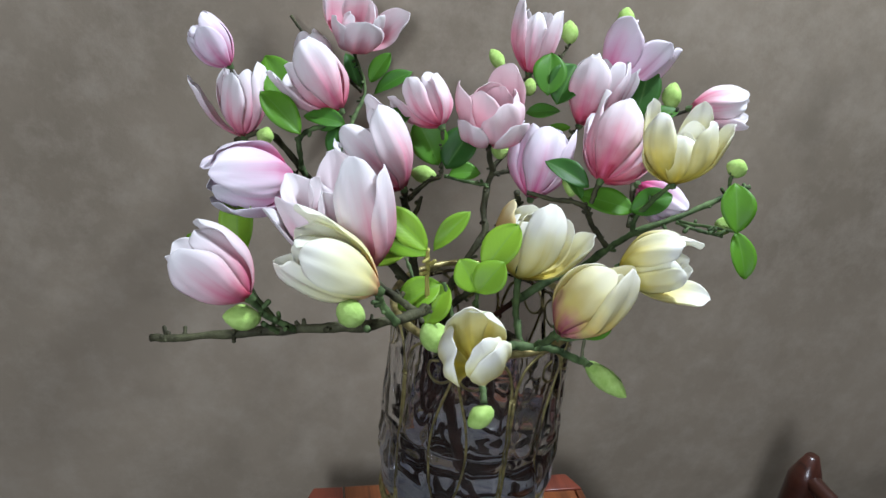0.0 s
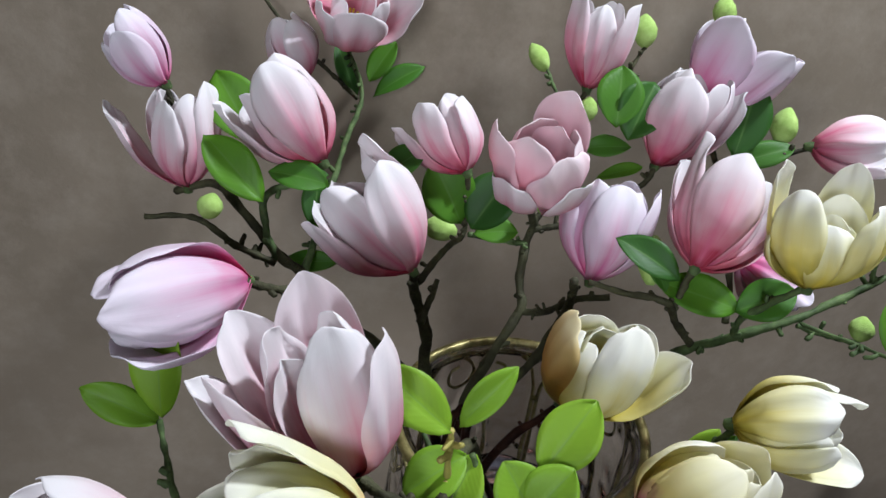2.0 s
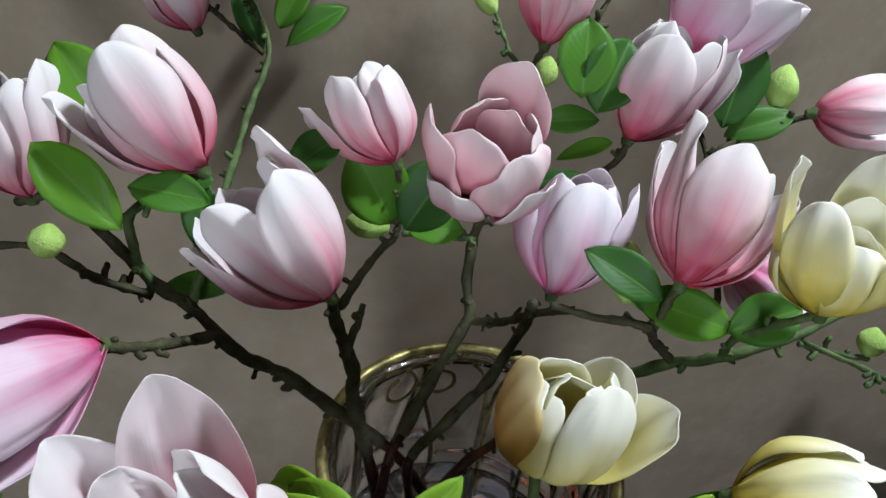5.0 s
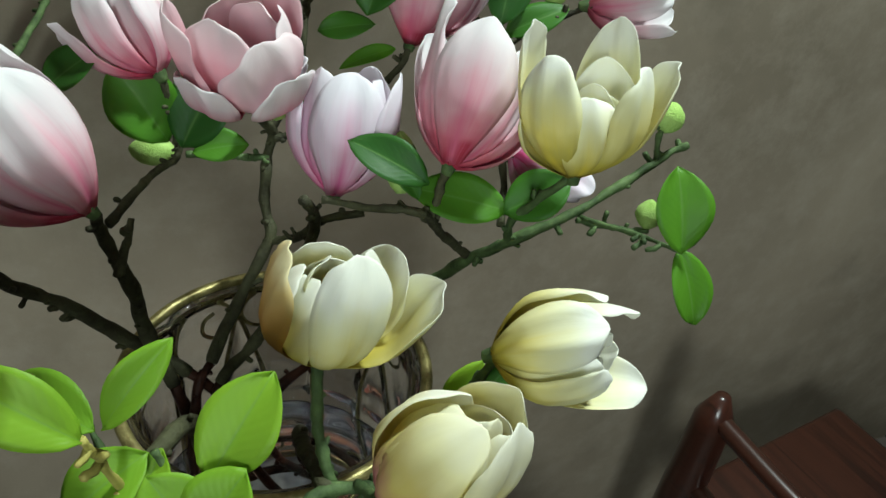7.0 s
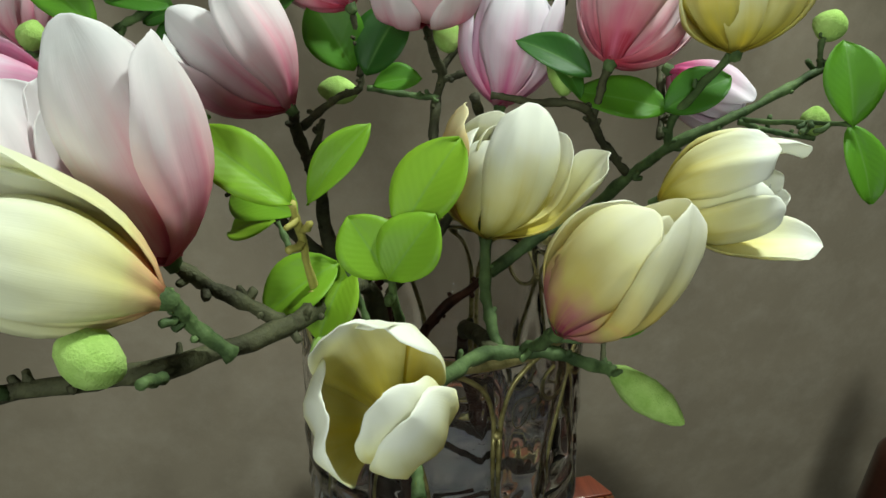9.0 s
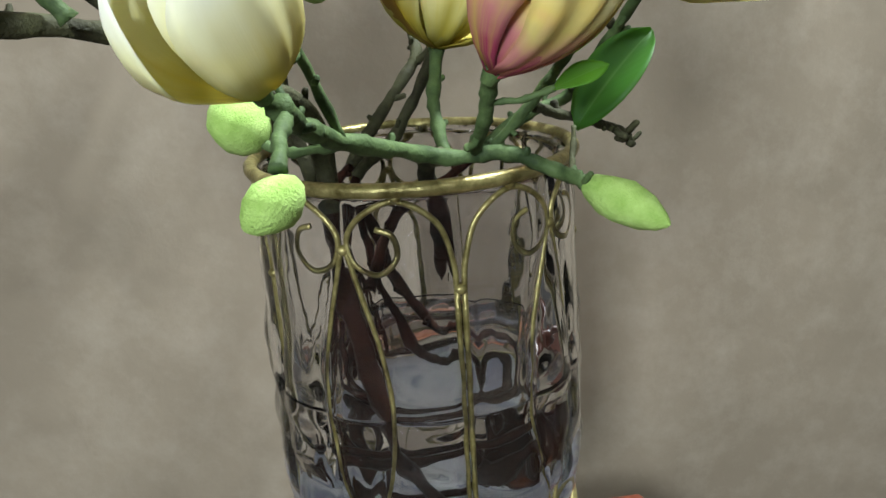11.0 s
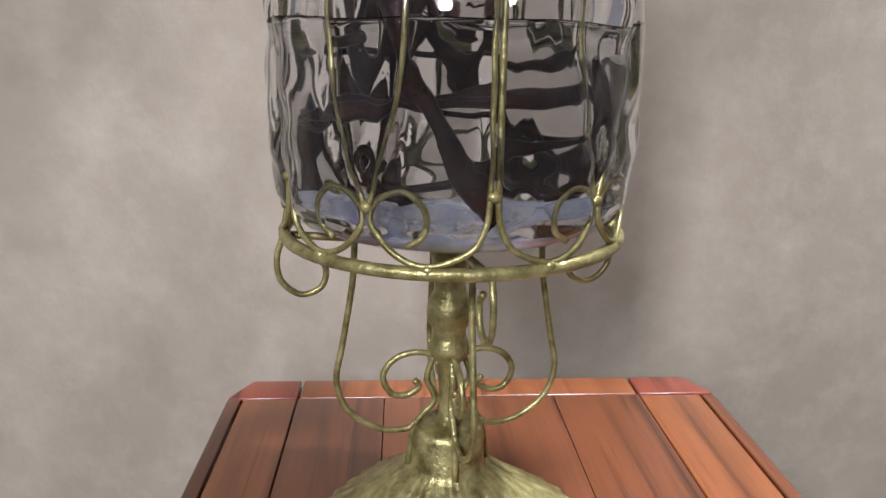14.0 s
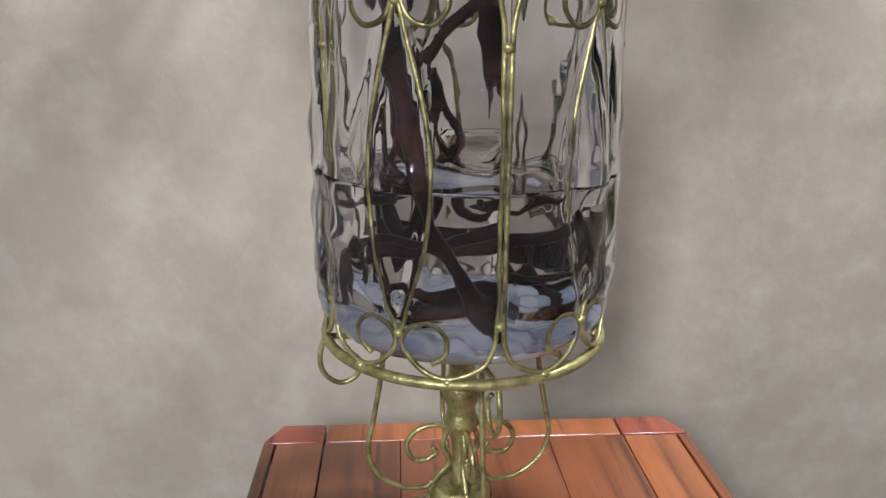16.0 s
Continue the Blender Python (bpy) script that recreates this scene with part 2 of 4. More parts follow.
# ---- tools ----
def mesh_object(name, bm, material, smooth=True):
    me = bpy.data.meshes.new(name)
    bm.to_mesh(me)
    bm.free()
    me.materials.append(material)
    if smooth:
        for poly in me.polygons:
            poly.use_smooth = True
    return new(name, me)


def part(name, bm, material, parent, label="", smooth=True):
    ob = mesh_object(name, bm, material, smooth)
    ob.parent = parent
    return tagged(ob, label)


def thing(name, label, category, group=""):
    return tagged(new(name), label, category, group)


def curve(points, steps=6):
    """A smooth line through the points."""
    pts = [Vector(p) for p in points]
    if len(pts) < 3:
        return [pts[0].lerp(pts[-1], k / steps) for k in range(steps + 1)]
    ends = [pts[0] * 2 - pts[1], *pts, pts[-1] * 2 - pts[-2]]
    out = []
    for a, b, c, d in zip(ends, ends[1:], ends[2:], ends[3:]):
        for k in range(steps):
            t = k / steps
            out.append(0.5 * (2 * b + (c - a) * t + (2 * a - 5 * b + 4 * c - d) * t * t + (3 * b - a - 3 * c + d) * t ** 3))
    return out + [pts[-1]]


def tube(bm, line, radius, sides=8, closed=False):
    """A round bar along a line; radius is a number, or a function of 0 to 1 along it."""
    rings, up = [], None
    n = len(line)
    for k, p in enumerate(line):
        if closed:
            way = line[(k + 1) % n] - line[k - 1]
        else:
            way = line[min(k + 1, n - 1)] - line[max(k - 1, 0)]
        way = way.normalized() if way.length > 1e-9 else Vector((0, 0, 1))
        if up is None:
            up = way.orthogonal().normalized()
        up = (up - way * up.dot(way)).normalized()
        side = way.cross(up)
        r = radius(k / max(n - 1, 1)) if callable(radius) else radius
        rings.append([bm.verts.new(p + r * (math.cos(a) * up + math.sin(a) * side)) for a in (2 * math.pi * j / sides for j in range(sides))])
    pairs = list(zip(rings, rings[1:])) + ([(rings[-1], rings[0])] if closed else [])
    for a, b in pairs:
        for j in range(sides):
            bm.faces.new((a[j], a[(j + 1) % sides], b[(j + 1) % sides], b[j]))
    if not closed:
        bm.faces.new(rings[0][::-1])
        bm.faces.new(rings[-1])
    return bm


def lathe(bm, profile, sides=32, shape=None):
    """Turns (radius, height) pairs about z. shape(angle, radius, height) may change the radius."""
    rings = []
    for r, z in profile:
        ring = []
        for j in range(sides):
            a = 2 * math.pi * j / sides
            q = shape(a, r, z) if shape else r
            ring.append(bm.verts.new((q * math.sin(a), -q * math.cos(a), z)))
        rings.append(ring)
    for a, b in zip(rings, rings[1:]):
        for j in range(sides):
            bm.faces.new((a[j], a[(j + 1) % sides], b[(j + 1) % sides], b[j]))
    return rings


def slab(bm, lo, hi, bevel=0.002, m=None):
    size = Vector(hi) - Vector(lo)
    made = bmesh.ops.create_cube(bm, size=1, matrix=Matrix.Translation((Vector(hi) + Vector(lo)) / 2) @ Matrix.Diagonal((*size, 1)))
    if bevel:
        edges = list({e for v in made["verts"] for e in v.link_edges})
        bmesh.ops.bevel(bm, geom=edges, offset=bevel, segments=2, affect="EDGES", profile=0.6)
    if m is not None:
        bmesh.ops.transform(bm, matrix=m, verts=bm.verts)
    return bm


def box_bm(lo, hi, bevel=0.002, m=None):
    return slab(bmesh.new(), lo, hi, bevel, m)


def sheet(grid, thick, stops=None):
    """A thin closed blade from a grid of points (rows along, columns across), with its UVs."""
    bm = bmesh.new()
    uv = bm.loops.layers.uv.new("UVMap")
    rows, cols = len(grid), len(grid[0])
    normals = []
    for i in range(rows):
        line = []
        for j in range(cols):
            du = grid[min(i + 1, rows - 1)][j] - grid[max(i - 1, 0)][j]
            dv = grid[i][min(j + 1, cols - 1)] - grid[i][max(j - 1, 0)]
            n = du.cross(dv)
            line.append(n.normalized() if n.length > 1e-12 else Vector((0, 0, 1)))
        normals.append(line)
    layers = []
    for sign in (1, -1):
        layers.append([[bm.verts.new(grid[i][j] + normals[i][j] * thick * sign * (0.15 if i == rows - 1 or j in (0, cols - 1) else 0.5)) for j in range(cols)] for i in range(rows)])
    place = {}
    for layer in layers:
        for i in range(rows):
            for j in range(cols):
                place[layer[i][j]] = (stops[i] if stops else i / (rows - 1), j / (cols - 1))
    top, low = layers
    faces = []
    for i in range(rows - 1):
        for j in range(cols - 1):
            faces.append((top[i][j], top[i + 1][j], top[i + 1][j + 1], top[i][j + 1]))
            faces.append((low[i][j], low[i][j + 1], low[i + 1][j + 1], low[i + 1][j]))
    for i in range(rows - 1):
        faces.append((top[i][0], low[i][0], low[i + 1][0], top[i + 1][0]))
        faces.append((top[i][-1], top[i + 1][-1], low[i + 1][-1], low[i][-1]))
    for j in range(cols - 1):
        faces.append((top[-1][j], low[-1][j], low[-1][j + 1], top[-1][j + 1]))
        faces.append((top[0][j], top[0][j + 1], low[0][j + 1], low[0][j]))
    for f in faces:
        face = bm.faces.new(f)
        for loop in face.loops:
            loop[uv].uv = place[loop.vert]
    return bm


# ---- room ----
def wall_piece(name, lo, hi, material, label):
    ob = mesh_object(name, box_bm(lo, hi, 0, ROOM), material, False)
    return tagged(ob, label, "wall", kind="structure")


FLOOR_Z, CEIL_Z, TABLE_Z = -0.50, 2.05, 0.108
tagged(mesh_object("floor", box_bm((-1.9, -2.3, FLOOR_Z - 0.1), (1.9, 0.6, FLOOR_Z), 0, ROOM), FLOOR, False), "dark stone floor of the room", "floor", kind="structure")
# Unseen ceiling, dark to limit bounce, left open round the overhead lamp.
_bm = bmesh.new()
for _lo, _hi in (((-1.9, -2.3), (0.64, 0.6)), ((0.84, -2.3), (1.9, 0.6)), ((0.64, -2.3), (0.84, 0.02)), ((0.64, 0.22), (0.84, 0.6))):
    slab(_bm, (*_lo, CEIL_Z), (*_hi, CEIL_Z + 0.1), 0)
bmesh.ops.transform(_bm, matrix=ROOM, verts=_bm.verts)
tagged(mesh_object("ceiling", _bm, CEIL, False), "unseen grey ceiling with a small opening for the overhead lamp", "ceiling", kind="structure")
wall_piece("wall_north", (-1.9, 0.36, FLOOR_Z), (1.9, 0.55, CEIL_Z), WALL, "mottled grey brown plaster wall behind the table")
# Unseen walls on the other sides close the room, dark to cut bounced light.
wall_piece("wall_west", (-1.9, -2.2, FLOOR_Z), (-1.75, 0.36, CEIL_Z), SIDE, "unseen dark grey side wall")


def wall_with_opening(name, axis, lo, hi, a0, a1, z0, z1, label):
    """A wall from four butted pieces round an opening; axis is the way it runs (0 or 1)."""
    bm = bmesh.new()
    for p0, p1, q0, q1 in ((lo[axis], a0, lo[2], hi[2]), (a1, hi[axis], lo[2], hi[2]), (a0, a1, lo[2], z0), (a0, a1, z1, hi[2])):
        l, h = list(lo), list(hi)
        l[axis], h[axis], l[2], h[2] = p0, p1, q0, q1
        slab(bm, l, h, 0)
    bmesh.ops.transform(bm, matrix=ROOM, verts=bm.verts)
    return tagged(mesh_object(name, bm, SIDE, False), label, "wall", kind="structure")


# Also out of view, added and kept dark so the glass mirrors little.
wall_piece("wall_east", (1.6, -2.2, FLOOR_Z), (1.75, 0.36, CEIL_Z), SIDE, "unseen dark grey side wall")
wall_with_opening("wall_south", 0, (-1.75, -2.2, FLOOR_Z), (1.6, -2.05, CEIL_Z), -0.94, -0.56, 1.05, 1.85, "unseen dark grey wall with a window opening")


# ---- table ----
def table():
    t = thing("side_table", "small red brown hardwood side table with framed planks", "table")
    x0, x1, y0, y1 = -0.190, 0.265, -0.225, 0.231
    inner0, inner1, rail = -0.125, 0.192, 0.038
    gap = 0.0012
    top, low = TABLE_Z, TABLE_Z - 0.024
    def plank(name, a, b, material, label="", gap=gap, edge=0.0016):
        ob = part(name, box_bm((a[0] + gap, a[1] + gap, low), (b[0] - gap, b[1] - gap, top), edge), material, t, label)
        ob.matrix_world = ROOM
    xs = (inner0, -0.046, 0.032, 0.111, inner1)
    for a, b in zip(xs, xs[1:]):
        plank("plank", (a, y0 + rail), (b, y1 - rail), WOOD, "", 0.0003, 0.0006)
    for ya, yb in ((y1 - rail, y1), (y0, y0 + rail)):
        plank("end_rail", (inner0, ya), (inner1, yb), WOOD_LIGHT, "orange wooden end rail")
    for xa, xb, xm in ((x0, inner0, x0 + 0.014), (inner1, x1, x1 - 0.014)):
        for ya, yb in ((y1 - rail, y1), (y0, y0 + rail)):
            corner = box_bm((xa + gap, ya + gap, low), (xb - gap, yb - gap, top), 0.0016)
            outer_x, outer_y = (xa if xa == x0 else xb), (yb if yb == y1 else ya)
            for v in corner.verts:
                if abs(v.co.x - outer_x) < 0.004 and abs(v.co.y - outer_y) < 0.004:
                    v.co.x += 0.016 if outer_x == x0 else -0.016
            part("corner_block", corner, WOOD_DARK, t, "dark wooden corner block").matrix_world = ROOM
        edge0, edge1 = (xa, xm) if xa == x0 else (xm, xb)
        in0, in1 = (xm, xb) if xa == x0 else (xa, xm)
        plank("side_board", (in0, y0 + rail), (in1, y1 - rail), WOOD_LIGHT)
        plank("edge_strip", (edge0, y0 + rail), (edge1, y1 - rail), WOOD)
    inset = 0.03
    part("apron", box_bm((x0 + inset, y0 + inset, low - 0.05), (x1 - inset, y1 - inset, low - 0.0005), 0.002), WOOD_DARK, t).matrix_world = ROOM
    for lx in (x0 + inset + 0.005, x1 - inset - 0.045):
        for ly in (y0 + inset + 0.005, y1 - inset - 0.045):
            part("leg", box_bm((lx, ly, FLOOR_Z), (lx + 0.04, ly + 0.04, low - 0.0505), 0.004), WOOD_DARK, t).matrix_world = ROOM
    return t


table()


# ---- wrought stand ----
R, RIM_Z, RING_Z = 0.0985, 0.5735, 0.319
BAR_TOP, BAR_LOW, LENS_TOP, LENS_LOW = 0.517, 0.357, 0.541, 0.350
FOLD = 5


def on_cage(s, z, a0, r=R):
    a = a0 + s / R
    return Vector((r * math.sin(a), -r * math.cos(a), z))


def circle(r, z, n=64):
    return [Vector((r * math.sin(2 * math.pi * k / n), -r * math.cos(2 * math.pi * k / n), z)) for k in range(n)]


def wire(name, pts, r, parent, label="", sides=8):
    bm = bmesh.new()
    tube(bm, curve(pts, 5), r, sides)
    return part(name, bm, BRASS, parent, label)


def knot(at, r, parent):
    bm = bmesh.new()
    bmesh.ops.create_icosphere(bm, subdivisions=2, radius=r, matrix=Matrix.Translation(at) @ Matrix.Diagonal((1, 1, 0.8, 1)))
    for v in bm.verts:
        v.co += Vector(at).normalized() * 0.0006 * noise.noise(v.co * 400)
    return part("weld", bm, BRASS, parent)


def stand():
    st = thing("vase_stand", "gold painted wrought iron vase stand with scrollwork", "vase stand")
    bm = bmesh.new()
    tube(bm, circle(R + 0.001, RIM_Z), 0.0042, 10, True)
    part("rim_ring", bm, BRASS, st)
    bm = bmesh.new()
    tube(bm, circle(R, RING_Z), 0.0036, 10, True)
    part("lower_ring", bm, BRASS, st)
    step = 2 * math.pi / FOLD
    for k in range(FOLD):
        a0 = k * step
        for side in (-1, 1):
            off = 0.0021 * side
            wire("upright", [on_cage(off, BAR_TOP, a0), on_cage(off, 0.44, a0), on_cage(off, BAR_LOW, a0)], 0.0018, st)
            up = [(0.0021, BAR_TOP), (0.0035, 0.533), (0.011, 0.555), (0.031, 0.5675), (0.050, 0.560), (0.0592, 0.547), (0.055, 0.533), (0.0425, 0.528), (0.0325, 0.537), (0.034, 0.549), (0.043, 0.553)]
            wire("scroll", [on_cage(side * s, z, a0) for s, z in up], 0.0017, st)
            down = [(0.0021, BAR_LOW), (0.0035, 0.343), (0.011, 0.330), (0.031, 0.3225), (0.048, 0.328), (0.0592, 0.342), (0.055, 0.354), (0.043, 0.359), (0.0325, 0.350), (0.033, 0.338), (0.041, 0.332)]
            wire("scroll", [on_cage(side * s, z, a0) for s, z in down], 0.0017, st)
            knot(on_cage(side * 0.031, RIM_Z - 0.004, a0), 0.0036, st)
            knot(on_cage(side * 0.031, RING_Z + 0.002, a0), 0.0036, st)
            lens = [(0.0013, LENS_TOP), (0.007, 0.519), (0.0168, 0.480), (0.0203, 0.442), (0.0165, 0.402), (0.007, 0.368), (0.0013, LENS_LOW)]
            wire("leaf_wire", [on_cage(side * s, z, a0 + step / 2) for s, z in lens], 0.0016, st)
        for z in (BAR_TOP, BAR_LOW):
            knot(on_cage(0, z, a0), 0.0040, st)
        for z in (LENS_TOP, LENS_LOW):
            knot(on_cage(0, z, a0 + step / 2), 0.0038, st)
    # under the basket: supports and scrolls in four directions
    for k in range(4):
        a0 = k * math.pi / 2
        d = Vector((math.sin(a0), -math.cos(a0), 0))
        def arm(pts):
            return [d * r + Vector((0, 0, z)) for r, z in pts]
        wire("cross_bar", arm([(0.004, 0.313), (0.05, 0.313), (R - 0.002, 0.317)]), 0.0024, st)
        wire("bow", arm([(0.058, 0.314), (0.060, 0.285), (0.067, 0.245), (0.071, 0.222), (0.064, 0.201), (0.045, 0.187), (0.028, 0.185), (0.0215, 0.189)]), 0.0020, st)
        wire("curl", arm([(0.008, 0.235), (0.022, 0.238), (0.035, 0.234), (0.042, 0.223), (0.037, 0.211), (0.027, 0.209), (0.019, 0.214), (0.022, 0.219)]), 0.0021, st)
        wire("loop", arm([(R + 0.001, 0.316), (R + 0.005, 0.303), (R + 0.003, 0.289), (R - 0.008, 0.280), (R - 0.020, 0.284), (R - 0.023, 0.296), (R - 0.015, 0.304)]), 0.0019, st)
        wire("rod", arm([(0.009, 0.236), (0.014, 0.220), (0.009, 0.204), (0.0215, 0.188), (0.0265, 0.160)]), 0.0020, st)
    bm = bmesh.new()
    lathe(bm, [(0.0, 0.312), (0.012, 0.312), (0.0115, 0.296), (0.0095, 0.288), (0.010, 0.278), (0.0135, 0.271), (0.0145, 0.264), (0.0125, 0.257), (0.0105, 0.253), (0.0112, 0.246), (0.0135, 0.241), (0.0125, 0.236), (0.0075, 0.230), (0.006, 0.210), (0.006, 0.192), (0.009, 0.1865), (0.0, 0.186)], 24)
    part("stem", bm, BRASS, st, "knobbed cast stem painted gold")
    bm = bmesh.new()
    def fluted(a, r, z):
        ridge = 0.5 + 0.5 * math.cos(a * 36)
        square = 1 + 0.10 * (abs(math.cos(2 * a)) ** 2) * min(1, max(0, (r - 0.03) / 0.05))
        return r * square * (1 - 0.035 * ridge * min(1, max(0, (r - 0.024) / 0.01)))
    prof = [(0.0, 0.1875), (0.0185, 0.1875), (0.0222, 0.1865), (0.0235, 0.182), (0.0243, 0.162), (0.026, 0.1585), (0.030, 0.1555), (0.038, 0.149), (0.049, 0.140), (0.062, 0.130), (0.075, 0.121), (0.084, 0.1145), (0.087, 0.1115), (0.0875, TABLE_Z + 0.0005), (0.0, TABLE_Z + 0.0005)]
    lathe(bm, prof, 144, fluted)
    part("base", bm, BRASS, st, "fluted flaring base painted gold")
    return st


stand()


# ---- vase and water ----
GLASS_LOW, WATER_Z, GLASS_TOP = 0.3235, 0.437, 0.572


def bulge(a, z):
    """How far the glass swells out between the wires of the cage."""
    step = 2 * math.pi / FOLD
    lower = 1 / (1 + math.exp((z - 0.478) / 0.012))
    foot = min(1.0, max(0.0, (z - GLASS_LOW) / 0.045)) ** 0.7
    neck = min(1.0, max(0.0, (GLASS_TOP - z) / 0.03))
    wide = 0.0203 * max(0.0, math.sin(math.pi * min(1.0, max(0.0, (z - LENS_LOW) / (LENS_TOP - LENS_LOW)))))
    turn = (a + step / 2) % step - step / 2
    bar = abs(turn) * R
    near = abs(step / 2 - abs(turn)) * R
    groove = 0.0045 * math.exp(-((near - wide) / 0.0042) ** 2) + 0.0050 * math.exp(-(bar / 0.0055) ** 2)
    swell = 0.0045 + 0.0040 * lower
    spot = Vector((2.6 * math.sin(a), 2.6 * math.cos(a), z * 24))
    lump = Vector((3.6 * math.sin(a), 3.6 * math.cos(a), z * 44))
    ripple = 0.0030 * noise.noise(spot) * (0.3 + 0.7 * lower) + 0.0004 * math.sin(13 * a + 9 * z) + 0.0026 * noise.noise(lump) * (0.12 + 0.88 * lower) + 0.0008 * lower * math.sin(z * 190 + 2.5 * noise.noise(spot))
    return (swell * neck + ripple - groove * (0.55 + 0.45 * lower)) * foot


def vase():
    holder = thing("glass_vase", "clear hand blown glass vase bulging through a wire cage", "vase")
    def shape(a, r, z):
        return r + bulge(a, z) * min(1.0, max(0.0, (r - 0.06) / 0.025)) * (0.4 if r < 0.092 else 1.0) if r > 0 else 0.0
    def closed(profile, lumpy=False):
        bm = bmesh.new()
        lathe(bm, profile, 176, shape)
        bmesh.ops.remove_doubles(bm, verts=bm.verts, dist=1e-6)
        if lumpy:
            for v in bm.verts:
                r = math.hypot(v.co.x, v.co.y)
                if GLASS_LOW + 0.007 < v.co.z < GLASS_LOW + 0.0125 and r < 0.084:
                    v.co.z += 0.0019 * noise.noise(v.co * 55) + 0.0008 * math.sin(r * 420)
        bmesh.ops.recalc_face_normals(bm, faces=bm.faces)
        return bm
    outer = [(0.0, GLASS_LOW), (0.05, GLASS_LOW), (0.080, GLASS_LOW + 0.001), (0.091, GLASS_LOW + 0.006), (0.0955, GLASS_LOW + 0.015)]
    outer += [(0.0965, GLASS_LOW + 0.015 + (GLASS_TOP - GLASS_LOW - 0.019) * k / 66) for k in range(1, 67)]
    inner = [(0.0895, z) for _, z in outer[:4:-1]]
    inner += [(0.0885, GLASS_LOW + 0.013), (0.082, GLASS_LOW + 0.0055)] + [(r, GLASS_LOW + 0.0035) for r in (0.072, 0.06, 0.05, 0.04, 0.03, 0.02, 0.01, 0.0)]
    part("body", closed(outer + inner, True), GLASS, holder)
    # Added puck that carries the painted caustic light.
    puck = bmesh.new()
    top = [(0.0865 - 0.0865 * k / 26, GLASS_LOW + 0.0135) for k in range(27)]
    lathe(puck, [(0.0, GLASS_LOW + 0.0042), (0.076, GLASS_LOW + 0.0046), (0.0845, GLASS_LOW + 0.0100)] + top, 96)
    bmesh.ops.remove_doubles(puck, verts=puck.verts, dist=1e-6)
    for v in puck.verts:
        if v.co.z > GLASS_LOW + 0.0120:
            v.co.z += 0.008 * abs(noise.noise(v.co * 42)) + 0.0030 * noise.noise(v.co * 120) - 0.002
    bmesh.ops.recalc_face_normals(puck, faces=puck.faces)
    part("base", puck, CAUSTIC, holder, "added pale lilac puck standing in for light focused in the glass bottom")
    lip = GLASS_TOP - 0.0037
    part("rim", closed([(0.0968, lip), (0.0971, lip + 0.002), (0.0957, lip + 0.004), (0.0941, lip + 0.0046), (0.0925, lip + 0.004), (0.0897, lip + 0.002), (0.0895, lip), (0.0968, lip)]), GLASS, holder, "rounded glass lip")
    prof = [(0.0, GLASS_LOW + 0.0028), (0.05, GLASS_LOW + 0.0028), (0.081, GLASS_LOW + 0.0042), (0.0890, GLASS_LOW + 0.0125)]
    prof += [(0.0903, GLASS_LOW + 0.022 + (WATER_Z - GLASS_LOW - 0.022) * k / 40) for k in range(1, 41)] + [(0.0900, WATER_Z - 0.0004), (0.0865, WATER_Z - 0.0018), (0.05, WATER_Z - 0.0008), (0.0, WATER_Z - 0.0008)]
    tagged(mesh_object("water", closed(prof), WATER), "clear still water half filling the glass vase", "water")

    rnd = random.Random(11)
    bm = bmesh.new()
    for k in range(110):
        a, r, z = rnd.uniform(0, 2 * math.pi), 0.086 * math.sqrt(rnd.random()), rnd.uniform(GLASS_LOW + 0.03, WATER_Z - 0.006)
        bmesh.ops.create_icosphere(bm, subdivisions=1, radius=rnd.choice((0.0003, 0.0005, 0.0008)), matrix=Matrix.Translation((r * math.cos(a), r * math.sin(a), z)))
    tagged(mesh_object("air_bubble", bm, AIR), "tiny air bubbles clinging to the stems under water", "bubbles", kind="stuff")


vase()


